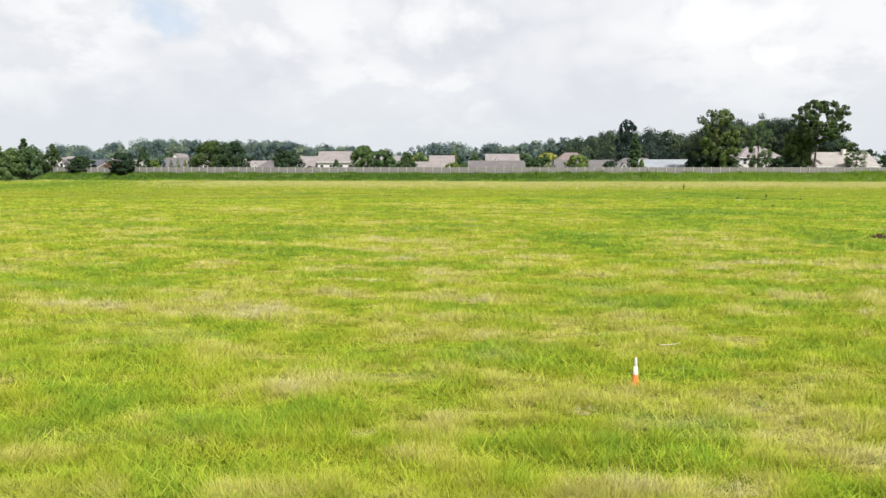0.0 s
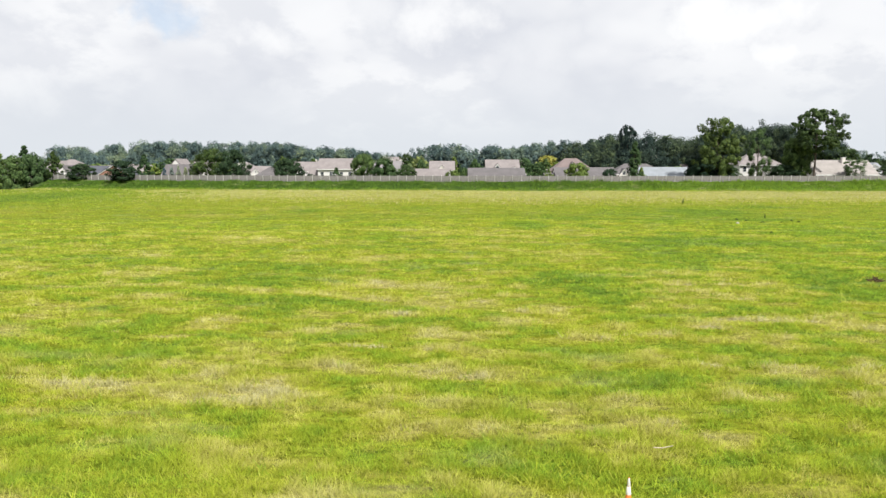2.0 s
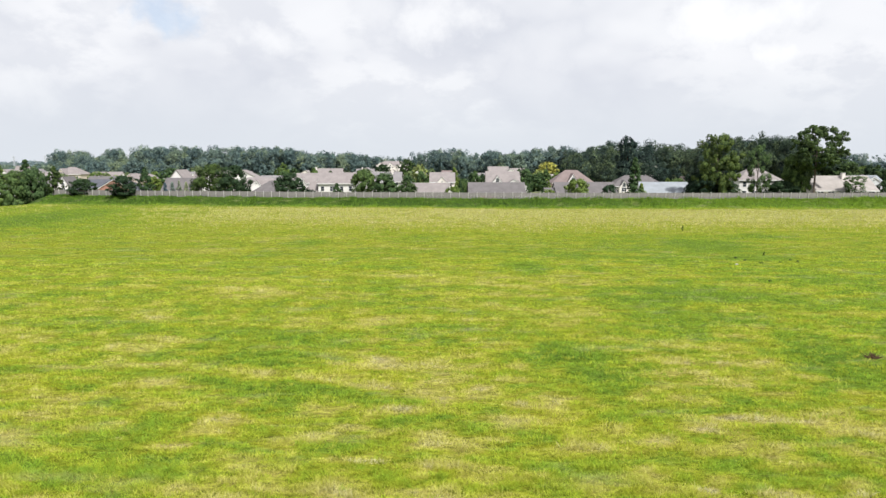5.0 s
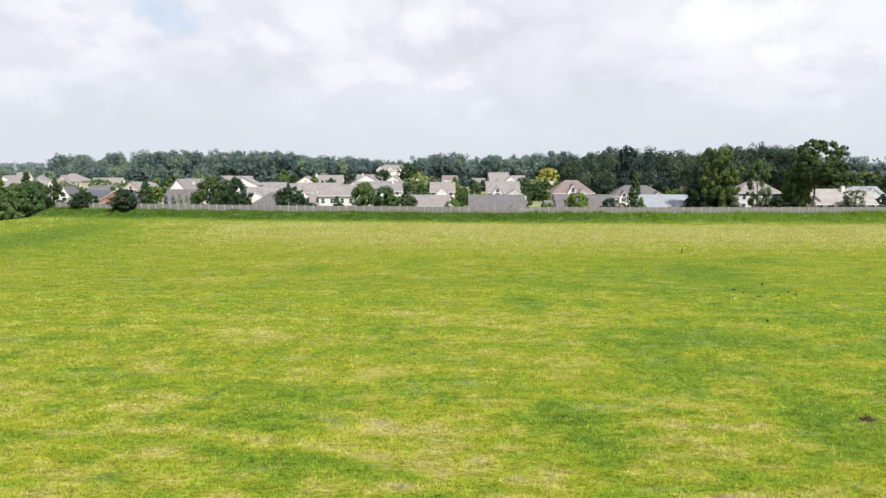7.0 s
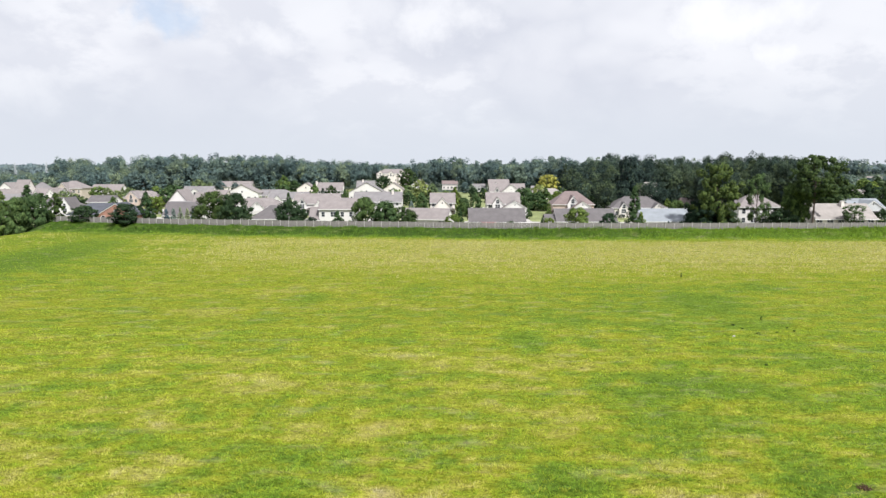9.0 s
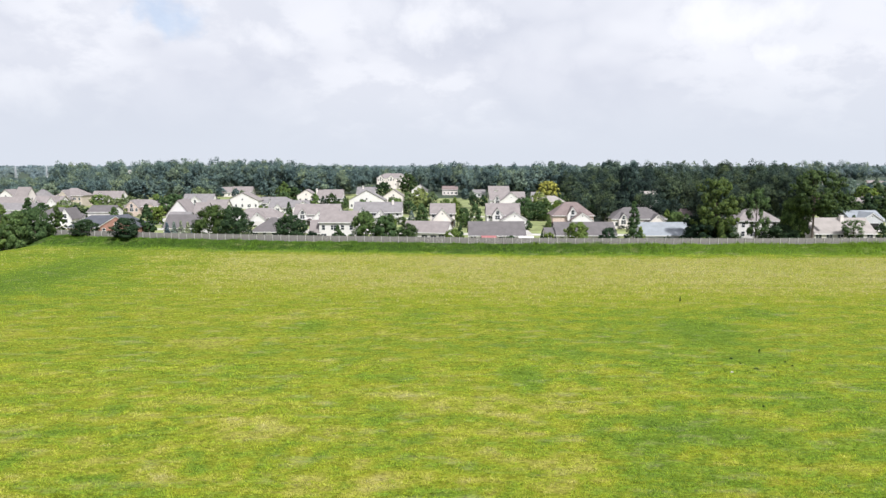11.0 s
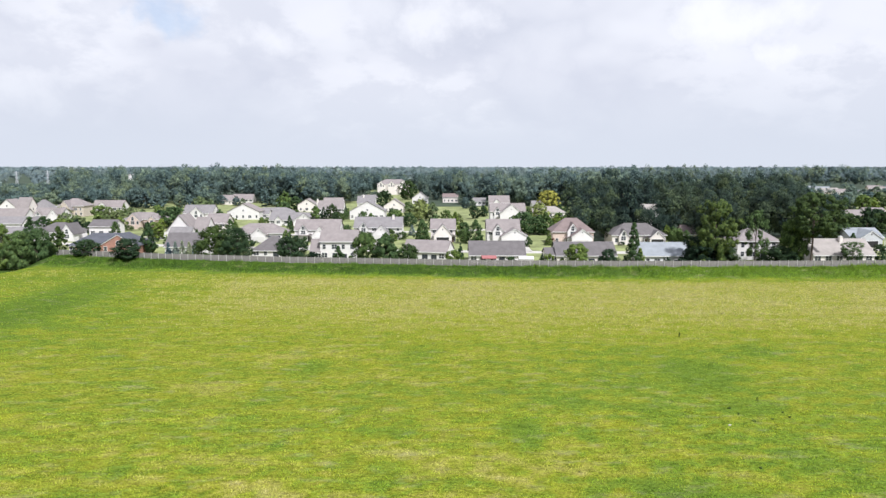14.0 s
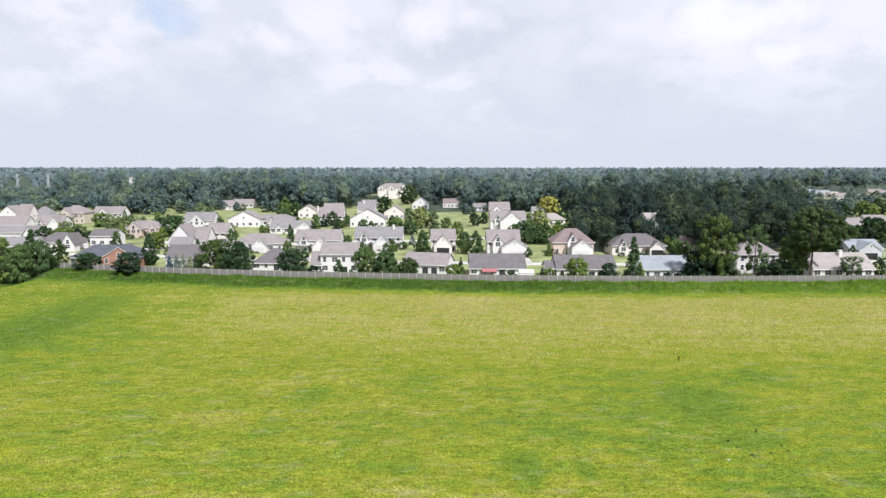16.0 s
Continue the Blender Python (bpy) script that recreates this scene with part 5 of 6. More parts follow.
tree('round', -176.9, 305.3, 6.6, 6.1, 'pale')
tree('round', -183.9, 348.1, 7.8, 5.8, 'pale')
tree('round', -179.4, 349.6, 6.4, 5.8, 'pale')
tree('round', -192.9, 355.3, 8.3, 8.3, 'light')
tree('round', -226.8, 354.6, 4.6, 5.1, 'pale')
tree('oval', -222.8, 356.1, 3.8, 5.1, 'pale')
tree('oval', -343.3, 490.6, 6.3, 8.2, 'mid')
tree('round', -336.9, 492.1, 5.2, 8.2, 'mid')
tree('oval', -190.1, 456.6, 10.9, 9.1, 'mid')
tree('round', -183.0, 458.1, 9.0, 9.1, 'mid')
tree('oval', -137.3, 368.4, 5.5, 3.7, 'pale')
tree('round', -134.5, 369.8, 4.5, 3.7, 'pale')
tree('round', -160.2, 354.6, 8.6, 5.9, 'light')
tree('oval', -155.6, 356.1, 7.1, 5.9, 'light')
tree('oval', 49.6, 253.1, 5.0, 4.1, 'red')
tree('shrub', 57.5, 253.1, 1.8, 3.2, 'dark')
tree('shrub', 41.2, 243.3, 2.6, 3.9, 'red')
tree('round', 56.6, 309.6, 7.5, 6.9, 'light')
tree('round', 61.9, 311.1, 6.2, 6.9, 'light')
tree('round', 64.2, 293.1, 7.4, 6.2, 'oak')
tree('oval', 69.0, 294.6, 6.1, 6.2, 'oak')
tree('round', 86.6, 235.6, 6.2, 5.2, 'light')
tree('oval', 90.7, 237.1, 5.1, 5.2, 'light')
tree('oval', 88.8, 252.6, 6.1, 4.2, 'oak')
tree('round', 92.0, 254.1, 5.1, 4.2, 'oak')
tree('round', 98.4, 179.8, 3.4, 3.2, 'dark')
tree('round', 146.1, 236.1, 11.0, 9.3, 'light')
tree('oval', 307.6, 492.6, 9.1, 13.6, 'mid')
tree('round', 318.1, 494.1, 7.5, 13.6, 'mid')
tree('oval', 365.3, 548.6, 9.1, 12.1, 'mid')
tree('round', 374.7, 550.1, 7.5, 12.1, 'mid')
tree('round', 373.3, 660.6, 9.7, 10.9, 'mid')
tree('oval', 381.8, 662.1, 8.0, 10.9, 'mid')
tree('oval', 332.1, 638.6, 10.6, 12.0, 'mid')
tree('round', 341.4, 640.1, 8.8, 12.0, 'mid')
tree('oval', 327.0, 660.6, 10.9, 9.5, 'mid')
tree('round', 334.3, 662.1, 9.0, 9.5, 'mid')
tree('oval', 521.2, 766.6, 8.4, 12.6, 'mid')
tree('round', 531.0, 768.1, 6.9, 12.6, 'mid')
tree('round', 314.6, 534.6, 7.8, 14.7, 'mid')
tree('oval', 326.0, 536.1, 6.4, 14.7, 'mid')
tree('oval', -73.3, 618.6, 6.2, 8.2, 'mid')
tree('round', -66.9, 620.1, 5.1, 8.2, 'mid')
tree('round', -32.8, 565.3, 17.9, 15.1, 'dark')
tree('round', -43.6, 457.3, 13.0, 10.6, 'dark')
tree('round', -98.6, 391.8, 8.4, 8.4, 'light')
tree('oval', -140.3, 618.6, 7.9, 10.3, 'mid')
tree('round', -132.3, 620.1, 6.5, 10.3, 'mid')
tree('round', -179.4, 490.6, 9.1, 8.2, 'mid')
tree('round', -173.0, 492.1, 7.5, 8.2, 'mid')
tree('round', -156.9, 478.6, 7.1, 5.3, 'mid')
tree('oval', -152.7, 480.1, 5.9, 5.3, 'mid')
tree('shrub', -39.3, 189.1, 4.9, 4.4, 'dark')
tree('shrub', 28.5, 182.4, 4.9, 2.3, 'dark')
tree('shrub', 30.5, 182.3, 5.2, 3.9, 'oak')
tree('shrub', 19.8, 184.9, 4.1, 3.3, 'oak')
tree('round', 1.5, 184.4, 3.9, 2.0, 'oak')
tree('round', 3.2, 185.2, 6.0, 5.0, 'oak')
tree('round', -32.8, 249.6, 4.5, 4.0, 'oak')
tree('oval', -51.8, 234.3, 4.2, 3.8, 'oak')
tree('shrub', -74.7, 240.1, 2.1, 3.5, 'oak')
tree('round', 54.5, 362.8, 9.1, 9.7, 'pale')
tree('round', 35.4, 349.6, 7.5, 3.7, 'dark')
tree('round', 69.3, 383.9, 7.1, 5.5, 'light')
tree('oval', 73.6, 385.3, 5.9, 5.5, 'light')
tree('round', 312.4, 492.6, 10.0, 12.5, 'mid')
tree('round', 322.1, 494.1, 8.3, 12.5, 'mid')
tree('round', 275.4, 418.6, 11.5, 10.2, 'light')
tree('oval', 283.2, 420.1, 9.5, 10.2, 'light')
tree('oval', 303.9, 446.6, 11.6, 9.8, 'dark')
tree('round', 311.5, 448.1, 9.6, 9.8, 'dark')
tree('oval', 269.8, 428.6, 9.4, 7.1, 'light')
tree('round', 275.3, 430.1, 7.7, 7.1, 'mid')
tree('oval', 287.9, 468.6, 10.4, 9.3, 'mid')
tree('round', 295.1, 470.1, 8.6, 9.3, 'mid')
tree('round', 386.4, 600.6, 9.9, 13.2, 'mid')
tree('oval', 396.6, 602.1, 8.2, 13.2, 'mid')
tree('oval', 419.8, 618.6, 10.3, 13.6, 'mid')
tree('round', 430.4, 620.1, 8.5, 13.6, 'mid')
tree('round', 194.9, 295.6, 6.6, 8.2, 'dark')
tree('oval', 201.3, 297.1, 5.5, 8.2, 'dark')
tree('round', 208.4, 305.1, 10.2, 8.4, 'dark')
tree('oval', 215.0, 306.6, 8.5, 8.4, 'dark')
tree('round', 190.7, 291.1, 5.7, 6.2, 'oak')
tree('round', 154.3, 252.3, 9.0, 9.0, 'oak')
tree('shrub', 153.2, 243.3, 3.1, 6.5, 'gold')
tree('oval', 283.3, 518.6, 11.5, 11.4, 'mid')
tree('round', 292.2, 520.1, 9.5, 11.4, 'mid')
tree('oval', 282.4, 492.6, 11.8, 10.9, 'mid')
tree('round', 290.8, 494.1, 9.7, 10.9, 'mid')
tree('shrub', 64.8, 182.9, 4.0, 2.6, 'dark')
tree('shrub', 70.7, 183.8, 4.3, 4.0, 'dark')
tree('shrub', 92.7, 184.1, 2.8, 3.3, 'dark')
tree('shrub', 24.8, 243.3, 1.7, 2.6, 'dark')
tree('shrub', 30.1, 240.3, 1.7, 3.0, 'oak')
tree('shrub', 42.8, 240.3, 1.7, 2.2, 'dark')
tree('shrub', 67.6, 240.3, 1.7, 2.6, 'dark')
tree('shrub', 74.0, 240.3, 1.7, 3.0, 'dark')
tree('shrub', -33.2, 252.8, 1.8, 3.2, 'oak')
tree('shrub', -80.9, 246.1, 1.8, 3.1, 'oak')
tree('shrub', -65.5, 246.1, 2.2, 3.1, 'dark')
tree('shrub', -56.7, 246.3, 1.8, 2.7, 'oak')
tree('shrub', -41.2, 246.3, 2.6, 3.1, 'oak')
tree('round', -4.5, 305.1, 6.0, 6.0, 'light')
tree('round', 1.0, 349.6, 6.2, 5.6, 'light')
tree('round', 8.6, 270.8, 6.3, 5.3, 'oak')
tree('round', -29.3, 355.1, 6.6, 4.3, 'light')
tree('round', -25.9, 356.6, 5.5, 4.3, 'light')
tree('round', -17.4, 315.1, 6.8, 7.3, 'light')
tree('oval', -306.1, 466.6, 8.6, 6.7, 'mid')
tree('round', -300.9, 468.1, 7.1, 6.7, 'mid')
tree('round', -297.2, 478.6, 8.8, 8.0, 'mid')
tree('round', -291.0, 480.1, 7.3, 8.0, 'mid')
tree('round', -286.8, 490.6, 10.0, 7.6, 'mid')
tree('oval', -280.9, 492.1, 8.3, 7.6, 'mid')
tree('oval', -353.4, 516.6, 8.6, 9.8, 'mid')
tree('round', -345.9, 518.1, 7.1, 9.8, 'mid')
tree('shrub', -147.3, 295.3, 2.6, 4.2, 'oak')
tree('round', -151.3, 295.3, 6.4, 4.8, 'oak')
tree('shrub', -106.1, 242.8, 2.6, 4.4, 'oak')
tree('round', -96.4, 243.1, 4.4, 4.4, 'oak')
tree('round', -99.7, 295.6, 5.8, 5.8, 'oak')
tree('round', -115.5, 324.9, 4.8, 3.6, 'light')
tree('oval', -112.7, 326.3, 4.0, 3.6, 'light')


def plant_gardens():
    """Foundation shrubs and young trees round the houses behind the front row."""
    g = random.Random(12)
    for x, y, w, _, rear, wings in PLOTS:
        if rear or y > 430 or w < 8:
            continue
        out = max([k[2] for k in wings], default=0)
        for k in range(3 if y < 320 else 2):
            sx = x + g.uniform(-0.5, 0.5) * w
            tree("shrub", sx, y - out - g.uniform(1.2, 2.6), g.uniform(0.9, 1.7), g.uniform(1.3, 2.4), g.choice(("oak", "light", "dark", "light")), "low rounded shrub planted against a house")
        side = g.choice((-1, 1))
        kind = g.choice(("oval", "oval", "conifer", "round"))
        h = g.uniform(4.0, 7.5)
        tx, ty = x + side * (w / 2 + g.uniform(1.8, 3.2)), y - out - g.uniform(-2, 4)
        if all(abs(tx - q[0]) > q[2] / 2 + 1.2 or not (q[1] - 4 < ty < q[1] + q[3] + 1) for q in PLOTS):
            tree(kind, tx, ty, h, h * g.uniform(0.5, 0.75), g.choice(("oak", "light", "light")), "young garden tree beside a house")


plant_gardens()


# ---------------------------------------------------------------- woodland
def woodland(name, places, leaves, size, seed, label, up=0.0):
    """Many crowns as one mass: each a few uneven clumps of leaf sprays."""
    g = np.random.default_rng(seed)
    vs, fs, tone, swells, n = [], [], [], [], 0
    for (x, y, h, w, clumps, per) in places:
        cs, rs = clump_places(clumps, w * 0.5, h * 0.15, h, w * 0.19, g, "wood")
        v, f, sw = leaf_cloud(cs, rs, per, size * w, 1.0, int(g.integers(1e6)), 0.7, 0.85)
        v += (x, y, float(ground_z(x, y)))
        sw = sw + (0, 0, up)
        vs.append(v); fs.append(f + n); swells.append(sw); n += len(v)
        tone.append(np.full(len(v), g.uniform(0, 1)))
    return tagged(new(name, mesh_from(name, np.concatenate(vs), np.concatenate(fs), [M_LEAF[leaves]], np.concatenate(tone), np.concatenate(swells))), label, "woodland", kind="stuff")


# the run of the treetops, fitted to the camera's skyline: sideways against ahead, and rise of the tallest above eye
# height on the meadow against ahead
TREETOPS = ((-0.72, 0.012), (-0.635, 0.014), (-0.61, 0.036), (-0.56, 0.033), (-0.545, 0.022), (-0.52, 0.039), (-0.45, 0.043), (-0.40, 0.044), (-0.33, 0.042), (-0.24, 0.041), (-0.215, 0.034), (-0.20, 0.027), (-0.19, 0.036), (-0.14, 0.032),
            (-0.10, 0.024), (-0.07, 0.025), (-0.04, 0.034), (-0.02, 0.040), (0.035, 0.040), (0.05, 0.030), (0.06, 0.040), (0.08, 0.039), (0.09, 0.031), (0.115, 0.033), (0.13, 0.040), (0.18, 0.045), (0.22, 0.047), (0.25, 0.057),
            (0.28, 0.056), (0.32, 0.060), (0.36, 0.059), (0.385, 0.046), (0.42, 0.066), (0.47, 0.073), (0.55, 0.071), (0.60, 0.055), (0.64, 0.036), (0.70, 0.040), (0.80, 0.036))
TOP_AT, TOP_RISE = zip(*TREETOPS)


def lowered(x, y):
    """Caps trees along the camera's sight lines to the masts and two buildings."""
    s = x / y
    if -0.70 < s < -0.605 and 560 < y < 815:
        return 33.4 - 0.033 * y
    if -0.503 < s < -0.483 and 400 < y < 975:
        return 33.4 - 0.0285 * y
    if 0.313 < s < 0.339 and 266 < y < 304:
        return 9.0
    return 40.0


def clear_of_houses(x, y):
    """No wood on the last houses' plots, nor in the camera's sight lines to them."""
    return all(abs(x - q[0] * y / q[1]) > q[2] / 2 + 5 or not q[1] - 70 < y < q[1] + q[3] + 8 for q in PLOTS if 430 < q[1] < 560)


def wood_places(n, x0, x1, y0, y1, h, w, clumps, per, seed, keep=None):
    """Trees over a wedge of land; heights capped to fit the camera's skyline."""
    g = np.random.default_rng(seed)
    out = []
    while len(out) < n:
        y = math.sqrt(g.uniform(y0 * y0, y1 * y1))
        x = g.uniform(x0, x1) * y
        if (keep is None or keep(x, y)) and clear_of_houses(x, y):
            s = g.uniform(0.78, 1.16)
            limit = 4.2 + float(np.interp(x / y, TOP_AT, TOP_RISE)) * y
            out.append((x, y, min(h * s * 1.05, limit * g.uniform(0.92, 1.03), lowered(x, y)), w * s, clumps, per))
    return out


# the near wood on the eastern side, behind the houses
woodland("woodland", wood_places(170, 0.19, 0.57, 262, 440, 23, 10.5, 15, 90, 3), "wood", 0.034, 31, "dense deep green wood behind the houses")
woodland("woodland", wood_places(40, 0.37, 0.62, 222, 262, 22, 9.5, 16, 120, 4), "wood", 0.029, 32, "dark green trees crowding behind the gardens")
woodland("woodland", wood_places(44, 0.20, 0.56, 252, 266, 12, 8, 14, 70, 14), "wood", 0.032, 41, "leafy edge of the wood behind the gardens")
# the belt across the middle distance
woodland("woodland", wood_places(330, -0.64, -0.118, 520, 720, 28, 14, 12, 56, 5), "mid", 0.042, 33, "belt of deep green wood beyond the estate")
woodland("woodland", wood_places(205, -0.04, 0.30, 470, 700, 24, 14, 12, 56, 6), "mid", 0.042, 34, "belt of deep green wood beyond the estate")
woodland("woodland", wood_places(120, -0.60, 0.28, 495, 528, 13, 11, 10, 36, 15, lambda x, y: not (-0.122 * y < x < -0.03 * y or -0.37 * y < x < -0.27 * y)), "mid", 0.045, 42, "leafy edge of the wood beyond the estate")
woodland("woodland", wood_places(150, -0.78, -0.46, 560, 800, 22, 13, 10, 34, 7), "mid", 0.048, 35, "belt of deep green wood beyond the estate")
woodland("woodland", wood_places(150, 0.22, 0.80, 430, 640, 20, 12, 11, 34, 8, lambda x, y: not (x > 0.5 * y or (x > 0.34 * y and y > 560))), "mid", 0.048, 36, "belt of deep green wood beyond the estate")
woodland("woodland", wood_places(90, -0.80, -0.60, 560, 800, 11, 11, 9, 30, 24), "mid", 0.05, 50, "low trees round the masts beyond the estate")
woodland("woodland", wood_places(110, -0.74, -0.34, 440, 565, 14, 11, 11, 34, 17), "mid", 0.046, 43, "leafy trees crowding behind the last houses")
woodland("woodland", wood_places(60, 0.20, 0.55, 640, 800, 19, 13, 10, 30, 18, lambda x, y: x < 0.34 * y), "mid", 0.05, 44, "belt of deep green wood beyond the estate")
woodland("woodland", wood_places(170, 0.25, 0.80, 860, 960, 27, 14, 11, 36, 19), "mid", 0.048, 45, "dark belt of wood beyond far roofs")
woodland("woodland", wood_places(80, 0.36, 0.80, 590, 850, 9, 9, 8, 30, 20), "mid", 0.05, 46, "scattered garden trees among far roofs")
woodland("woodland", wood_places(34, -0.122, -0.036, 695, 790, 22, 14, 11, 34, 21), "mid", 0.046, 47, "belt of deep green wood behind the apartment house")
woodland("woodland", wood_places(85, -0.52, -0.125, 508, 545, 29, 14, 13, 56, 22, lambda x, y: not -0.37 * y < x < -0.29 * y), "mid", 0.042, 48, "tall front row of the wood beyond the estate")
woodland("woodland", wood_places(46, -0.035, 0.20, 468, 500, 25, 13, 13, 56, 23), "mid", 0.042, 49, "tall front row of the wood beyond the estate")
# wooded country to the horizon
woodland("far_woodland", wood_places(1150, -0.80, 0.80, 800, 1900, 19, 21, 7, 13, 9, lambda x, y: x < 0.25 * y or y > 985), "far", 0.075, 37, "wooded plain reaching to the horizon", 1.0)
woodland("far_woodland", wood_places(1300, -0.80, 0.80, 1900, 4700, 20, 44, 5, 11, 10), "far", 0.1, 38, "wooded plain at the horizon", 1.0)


# ---------------------------------------------------------------- small things
def traffic_cone(x, y):
    z = float(ground_z(x, y))
    holder = thing("traffic_cone", pose(x, y, z - 0.06, 1.5, -1.0, 20), "orange traffic cone with white sleeve in long grass", "traffic cone")
    part("base", box(-0.16, 0.16, -0.16, 0.16, 0, 0.035, bevel=0.012), M_ORANGE, holder)

    def ring(prof):
        bm, rings = bmesh.new(), []
        for r, h in prof:
            rings.append([bm.verts.new((math.cos(a * math.pi / 12) * r, math.sin(a * math.pi / 12) * r, h)) for a in range(24)])
        for u, v in zip(rings, rings[1:]):
            for i in range(24):
                bm.faces.new((u[i], u[(i + 1) % 24], v[(i + 1) % 24], v[i]))
        bm.faces.new(rings[-1])
        return bm
    r = lambda h: 0.09 - 0.076 * h / 0.72
    part("body", ring([(0.12, 0.03), (r(0.07), 0.07), (r(0.6), 0.6), (r(0.70), 0.70), (0.012, 0.715)]), M_ORANGE, holder, smooth_faces=True)
    part("sleeve", ring([(r(0.34) + .003, 0.34), (r(0.52) + .004, 0.52)]), M_COLLAR, holder, "white reflective sleeve", smooth_faces=True)
    part("sleeve", ring([(r(0.53) + .003, 0.53), (r(0.6) + .004, 0.6), (r(0.705) + .004, 0.705)]), M_COLLAR, holder, "white reflective sleeve", smooth_faces=True)
    return holder


traffic_cone(4.05, 12.87)


def paving(name, points, width, label):
    """A concrete strip with a real edge, laid along a line over the ground."""
    bm, rows = bmesh.new(), []
    fine = []
    for (x0, y0), (x1, y1) in zip(points, points[1:]):
        n = max(1, int(math.hypot(x1 - x0, y1 - y0) / 4))
        fine += [(x0 + (x1 - x0) * i / n, y0 + (y1 - y0) * i / n) for i in range(n)]
    fine.append(points[-1])
    for i, (x, y) in enumerate(fine):
        a, b = Vector(fine[max(0, i - 1)]), Vector(fine[min(len(fine) - 1, i + 1)])
        s = (b - a).normalized()
        nx, ny = -s.y * width / 2, s.x * width / 2
        zl, zr = float(ground_z(x + nx, y + ny)) + 0.07, float(ground_z(x - nx, y - ny)) + 0.07
        rows.append([bm.verts.new(p) for p in ((x + nx, y + ny, zl - 0.3), (x + nx, y + ny, zl), (x - nx, y - ny, zr), (x - nx, y - ny, zr - 0.3))])
    for u, v in zip(rows, rows[1:]):
        for i in range(3):
            bm.faces.new((u[i], u[i + 1], v[i + 1], v[i]))
    me = bpy.data.meshes.new(name); bm.to_mesh(me); bm.free(); me.materials.append(M_CONC)
    return tagged(new(name, me), label, "road", kind="structure")


paving("road", [(-200, 250), (-150, 246), (-100, 239), (-60, 231), (-20, 226), (30, 222), (90, 220), (140, 214), (220, 216)], 6, "pale concrete street between the house rows")
paving("road", [(-180, 268), (-125, 262), (-95, 264), (-75, 272), (-55, 285), (0, 292), (20, 300)], 6, "pale concrete street curving through the estate")
for gx, gy0, gy1 in ((-80, 248, 236), (-49, 248, 230), (-27, 254, 228), (1, 246, 225), (29, 236, 223), (54, 236, 222), (85, 240, 221), (139, 226, 215), (-125, 300, 268), (-128, 252, 244)):
    paving("driveway", [(gx, gy0), (gx, gy1)], 5, "pale concrete driveway up to a garage")


def car(x, y, turn, paint, label):
    """A parked saloon: body, cabin glass, lamps and wheels."""
    z = float(ground_z(x, y)) + 0.08
    holder = thing("car", pose(x, y, z, 0, 0, turn), label, "car", "parked cars")
    bm = bmesh.new()
    prof = [(-2.2, 0.35), (-2.25, 0.75), (-2.1, 0.92), (-1.0, 1.0), (1.2, 0.98), (2.1, 0.85), (2.25, 0.6), (2.2, 0.32)]
    pts = [(a, -0.88, h) for a, h in prof] + [(a, 0.88, h) for a, h in prof]
    n = len(prof)
    add_solid(bm, pts, [tuple(range(n)), tuple(range(2 * n - 1, n - 1, -1))] + [(i, i + n, (i + 1) % n + n, (i + 1) % n) for i in range(n)])
    bmesh.ops.recalc_face_normals(bm, faces=bm.faces)
    part("body", bm, M_CAR[paint], holder)
    cab = [(-1.7, 0.97), (-1.1, 1.42), (0.35, 1.45), (1.15, 0.99)]
    pts = [(a, -0.78 + (h - .97) * .25, h) for a, h in cab] + [(a, 0.78 - (h - .97) * .25, h) for a, h in cab]
    bm = add_solid(bmesh.new(), pts, [(0, 1, 2, 3), (7, 6, 5, 4), (0, 4, 5, 1), (1, 5, 6, 2), (2, 6, 7, 3)])
    bmesh.ops.recalc_face_normals(bm, faces=bm.faces)
    part("cabin_glass", bm, M_GLASS, holder, "dark tinted glass")
    part("roof_panel", box(-1.08, 0.33, -0.64, 0.64, 1.43, 1.475, bevel=0.02), M_CAR[paint], holder)
    for sx in (-1.35, 1.4):
        for sy in (-0.8, 0.8):
            bm = bmesh.new()
            bmesh.ops.create_cone(bm, cap_ends=True, segments=16, radius1=0.32, radius2=0.32, depth=0.22, matrix=pose(sx, sy, 0.32, 90))
            wh = part("wheel", bm, M_RUBBER, holder)
            bm = bmesh.new()
            bmesh.ops.create_cone(bm, cap_ends=True, segments=12, radius1=0.19, radius2=0.19, depth=0.24, matrix=pose(sx, sy, 0.32, 90))
            part("rim", bm, M_STEEL, wh)
    for sy in (-0.6, 0.6):
        part("headlight", box(2.14, 2.2, sy - .2, sy + .2, 0.62, 0.76), M_TRIM, holder)
    return holder


car(-118.0, 262.0, 12, "white", "white saloon car parked by the kerb")
car(-111.0, 262.5, 8, "dark", "dark saloon car parked by the kerb")
car(85.5, 236.0, 80, "dark", "dark saloon car parked on a driveway")
car(140.5, 219.5, 20, "white", "white saloon car parked on a driveway")
car(0.5, 238.0, 85, "silver", "silver saloon car parked on a driveway")


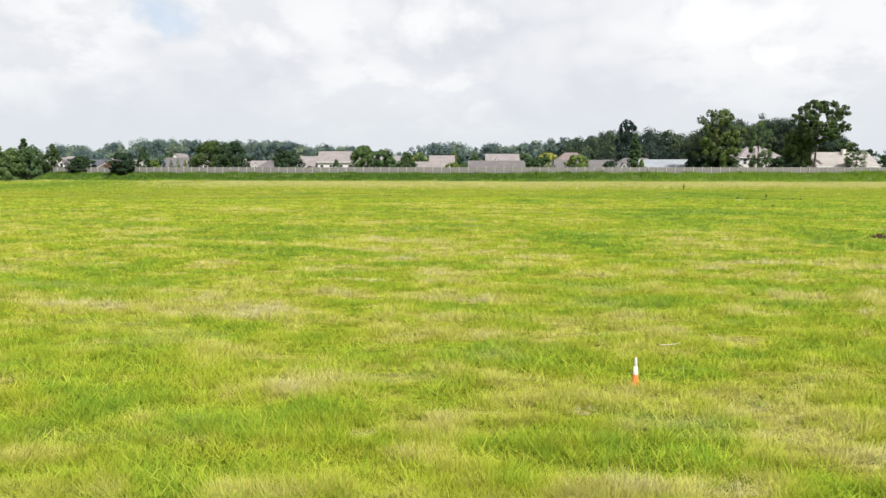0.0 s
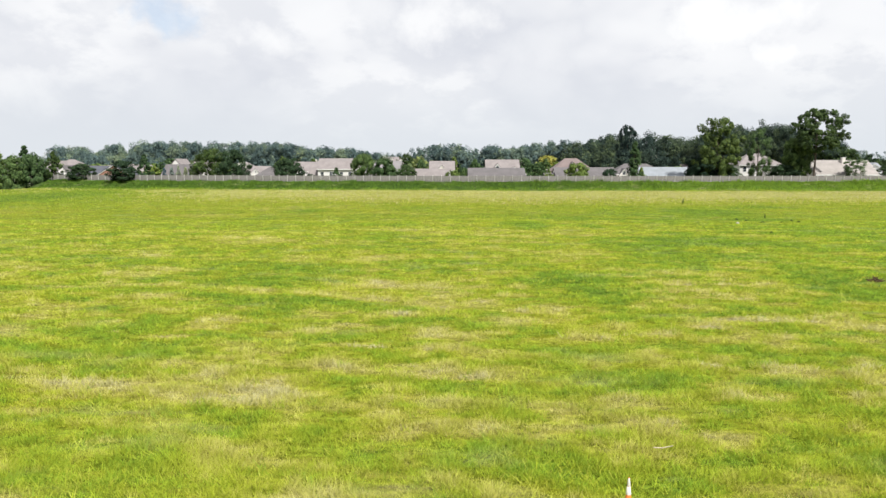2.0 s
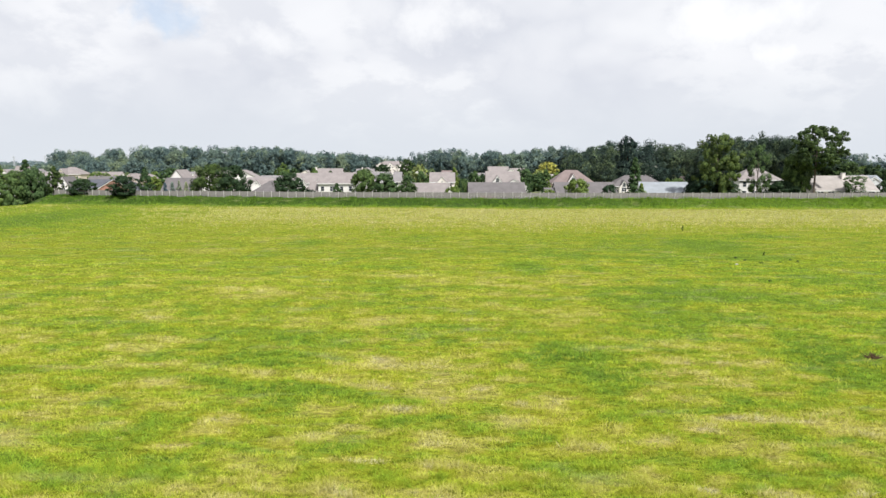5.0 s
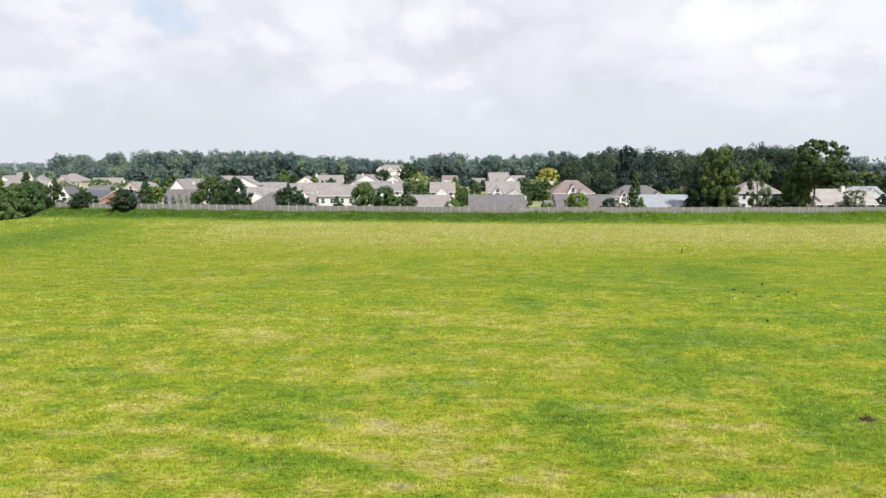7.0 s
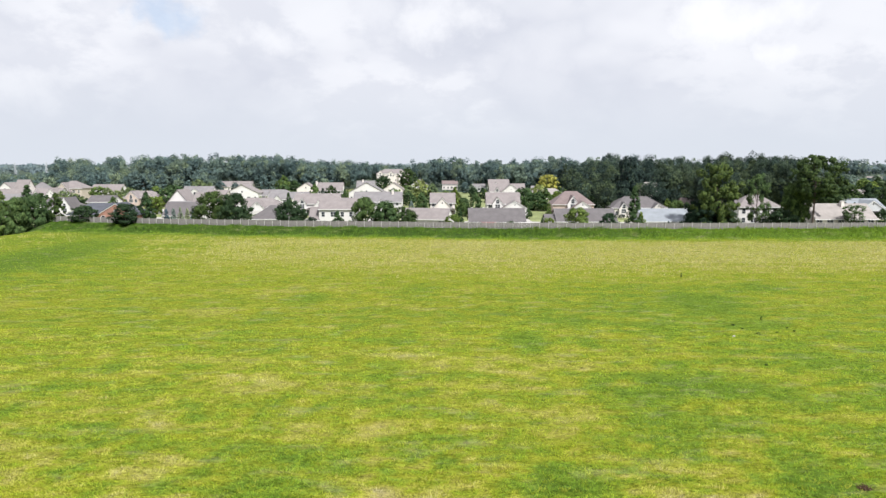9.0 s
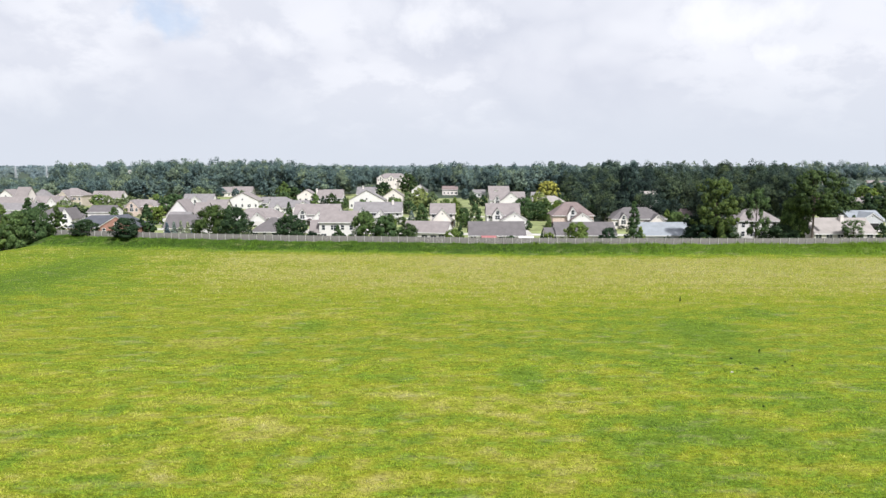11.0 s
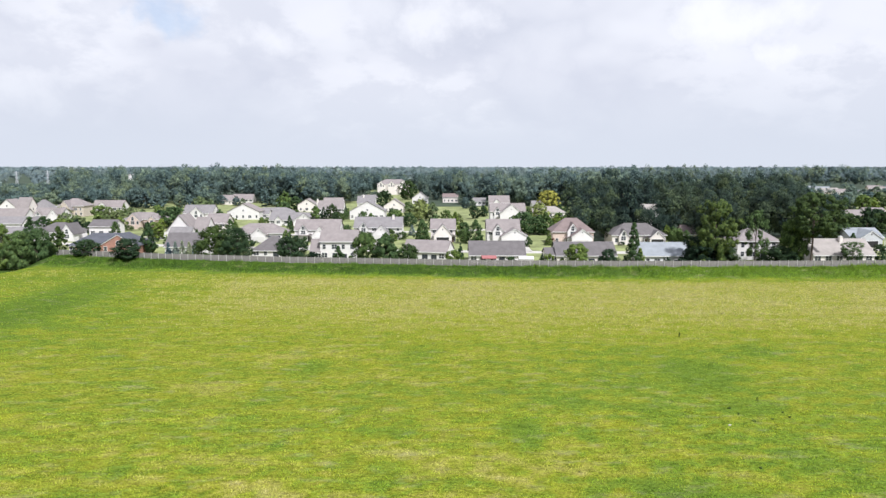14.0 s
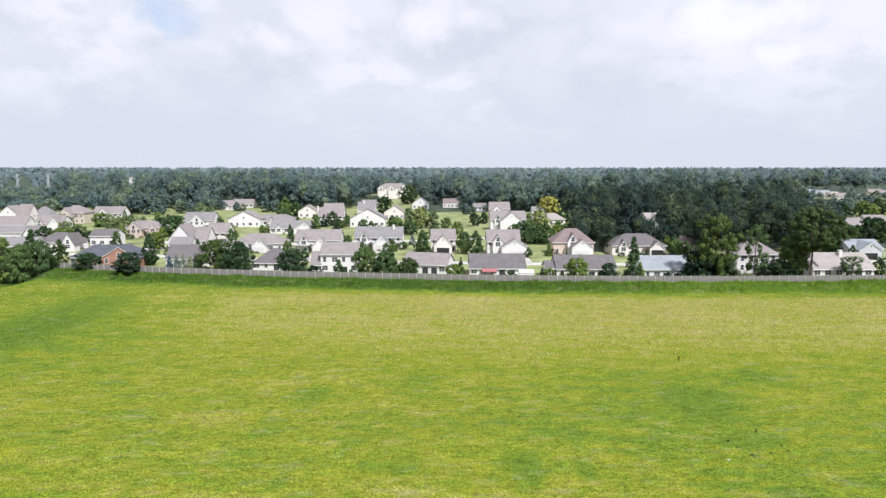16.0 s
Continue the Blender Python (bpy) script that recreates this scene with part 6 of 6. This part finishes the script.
def picnic_set(x, y):
    """A red slatted table with two benches under a flat red awning."""
    z = float(ground_z(x, y))
    holder = thing("garden_table", pose(x, y, z, 0, 0, 8), "red garden table with benches behind the house", "table")
    part("tabletop", box(-0.95, 0.95, -0.42, 0.42, 0.70, 0.76, bevel=0.01), M_RED, holder)
    for sx in (-0.75, 0.75):
        part("leg", box(sx - .06, sx + .06, -0.36, 0.36, 0, 0.70), M_RED, holder)
    for sy in (-0.8, 0.8):
        be = part("bench", box(-0.95, 0.95, sy - .15, sy + .15, 0.40, 0.45, bevel=0.008), M_RED, holder)
        for sx in (-0.7, 0.7):
            part("leg", box(sx - .05, sx + .05, sy - .12, sy + .12, 0, 0.40), M_RED, be)
    return holder


def awning(x, y):
    """A long red canvas awning on thin posts beside the patio door."""
    z = float(ground_z(x, y))
    holder = thing("awning", pose(x, y, z), "long red canvas awning over a patio", "awning")
    bm = bmesh.new()
    rows = []
    for i in range(9):
        u = i / 8
        sag = 0.10 * math.sin(math.pi * (i % 2))
        rows.append([bm.verts.new((-2.3 + 4.6 * u, v, h - sag)) for v, h in ((-1.4, 2.05), (0.0, 2.38), (1.3, 2.55), (1.3, 2.50), (0.0, 2.33), (-1.4, 1.85))])
    for u, v in zip(rows, rows[1:]):
        for i in range(6):
            bm.faces.new((u[i], u[(i + 1) % 6], v[(i + 1) % 6], v[i]))
    bm.faces.new(rows[0]); bm.faces.new(rows[-1][::-1])
    part("canopy", bm, M_RED, holder)
    for sx in (-2.2, 0, 2.2):
        part("post", limb_mesh(bmesh.new(), (sx, -1.35, 0), (sx, -1.35, 2.0), 0.04, 0.04), M_STEEL, holder)


awning(14.0, 195.3)
picnic_set(15.2, 194.2)
picnic_set(18.0, 194.6)


def shed(x, y):
    z = float(ground_z(x, y))
    holder = thing("shed", pose(x, y, z), "small white garden shed behind the fence", "shed")
    part("wall", body(bmesh.new(), -2.2, 2.2, 0, 2.4, 2.1, 2.7, "x", -0.3), M_WALL["white"], holder)
    part("roof", gable_roof(bmesh.new(), -2.2, 2.2, 0, 2.4, 2.1, 2.7, "x", 0.15, 0.08), M_WALL["white"], holder)
    part("door", box(-0.8, 0.8, -0.05, 0.01, 0.05, 1.75, bevel=0.01), M_DOOR, holder)


shed(25.2, 192.0)


def pylon(x, y, h):
    """A slender lattice mast far behind the estate."""
    z = float(ground_z(x, y))
    holder = thing("lattice_mast", pose(x, y, z), "slender pale grey lattice mast beyond the trees", "mast")
    for sx in (-1, 1):
        for sy in (-1, 1):
            part("leg", limb_mesh(bmesh.new(), (sx * 1.6, sy * 1.6, 0), (sx * 0.25, sy * 0.25, h), 0.22, 0.16, 4), M_MAST, holder)
    for i in range(9):
        q, r = 1.6 - 1.35 * i / 9, 1.6 - 1.35 * (i + 1) / 9
        for sy in (-1, 1):
            part("brace", limb_mesh(bmesh.new(), (-q, sy * q, h * i / 9), (r, sy * r, h * (i + 1) / 9), 0.07, 0.07, 4), M_MAST, holder)
    for k in (0.8, 0.92):
        part("crossarm", box(-3.5, 3.5, -.12, .12, h * k, h * k + .3), M_MAST, holder)


pylon(-548, 815, 23)
pylon(-508, 815, 24)


def stick(x, y):
    z = float(ground_z(x, y))
    bm = limb_mesh(bmesh.new(), (-0.25, 0, 0.16), (0.27, 0.04, 0.19), 0.015, 0.011)
    me = bpy.data.meshes.new("branch"); bm.to_mesh(me); bm.free(); me.materials.append(M_STICK)
    tagged(new("branch", me), "pale dry branch lying on the grass", "branch").matrix_basis = pose(x, y, z)


stick(5.6, 15.2)


def dead_clump(x, y):
    """A brown heap of dead stalks in the grass."""
    g = np.random.default_rng(5)
    z = float(ground_z(x, y))
    bm = bmesh.new()
    for _ in range(110):
        a, r = g.uniform(0, 6.283), g.uniform(0, 0.42)
        p = (math.cos(a) * r, math.sin(a) * r * 0.6, 0.02)
        b = g.uniform(0, 6.283)
        limb_mesh(bm, p, (p[0] + math.cos(b) * .22, p[1] + math.sin(b) * .22, g.uniform(.12, .42) * (1 - r)), 0.016, 0.008, 4)
    me = bpy.data.meshes.new("dead_weeds"); bm.to_mesh(me); bm.free(); me.materials.append(M_DEAD)
    tagged(new("dead_weeds", me), "brown heap of dead weeds in lush grass", "weeds").matrix_basis = pose(x, y, z)


dead_clump(25.9, 37.3)


def pale_stone(x, y, w, turn):
    z = float(ground_z(x, y))
    g = np.random.default_rng(int(x * 10))
    bm = bmesh.new()
    bmesh.ops.create_icosphere(bm, subdivisions=2, radius=0.5)
    for v in bm.verts:
        v.co = Vector((v.co.x * w, v.co.y * w * 0.45, v.co.z * 0.28)) * g.uniform(0.85, 1.12)
    me = bpy.data.meshes.new("stone"); bm.to_mesh(me); bm.free(); me.materials.append(M_STONE)
    tagged(new("stone", me), "flat pale stone lying in the meadow grass", "stone").matrix_basis = pose(x, y, z + 0.03, 0, 0, turn)


pale_stone(32.9, 70.4, 0.4, 8)

WEEDS = "low dark weed clump standing in the meadow"
tree('shrub', 41.1, 108.5, 0.95, 0.28, 'light', WEEDS)
tree('shrub', 35.1, 75.5, 0.2, 0.42, 'light', WEEDS)
tree('shrub', 35.4, 73.7, 0.2, 0.26, 'light', WEEDS)
tree('shrub', 36.3, 71.7, 0.2, 0.59, 'light', WEEDS)
tree('shrub', 38.8, 72.3, 0.2, 0.30, 'light', WEEDS)
tree('shrub', 41.0, 74.3, 0.2, 0.26, 'light', WEEDS)
tree('shrub', 41.1, 72.9, 0.2, 0.30, 'light', WEEDS)
tree('shrub', 31.3, 60.0, 0.2, 0.34, 'light', WEEDS)
tree('shrub', 39.9, 78.3, 0.5, 0.25, 'light', WEEDS)
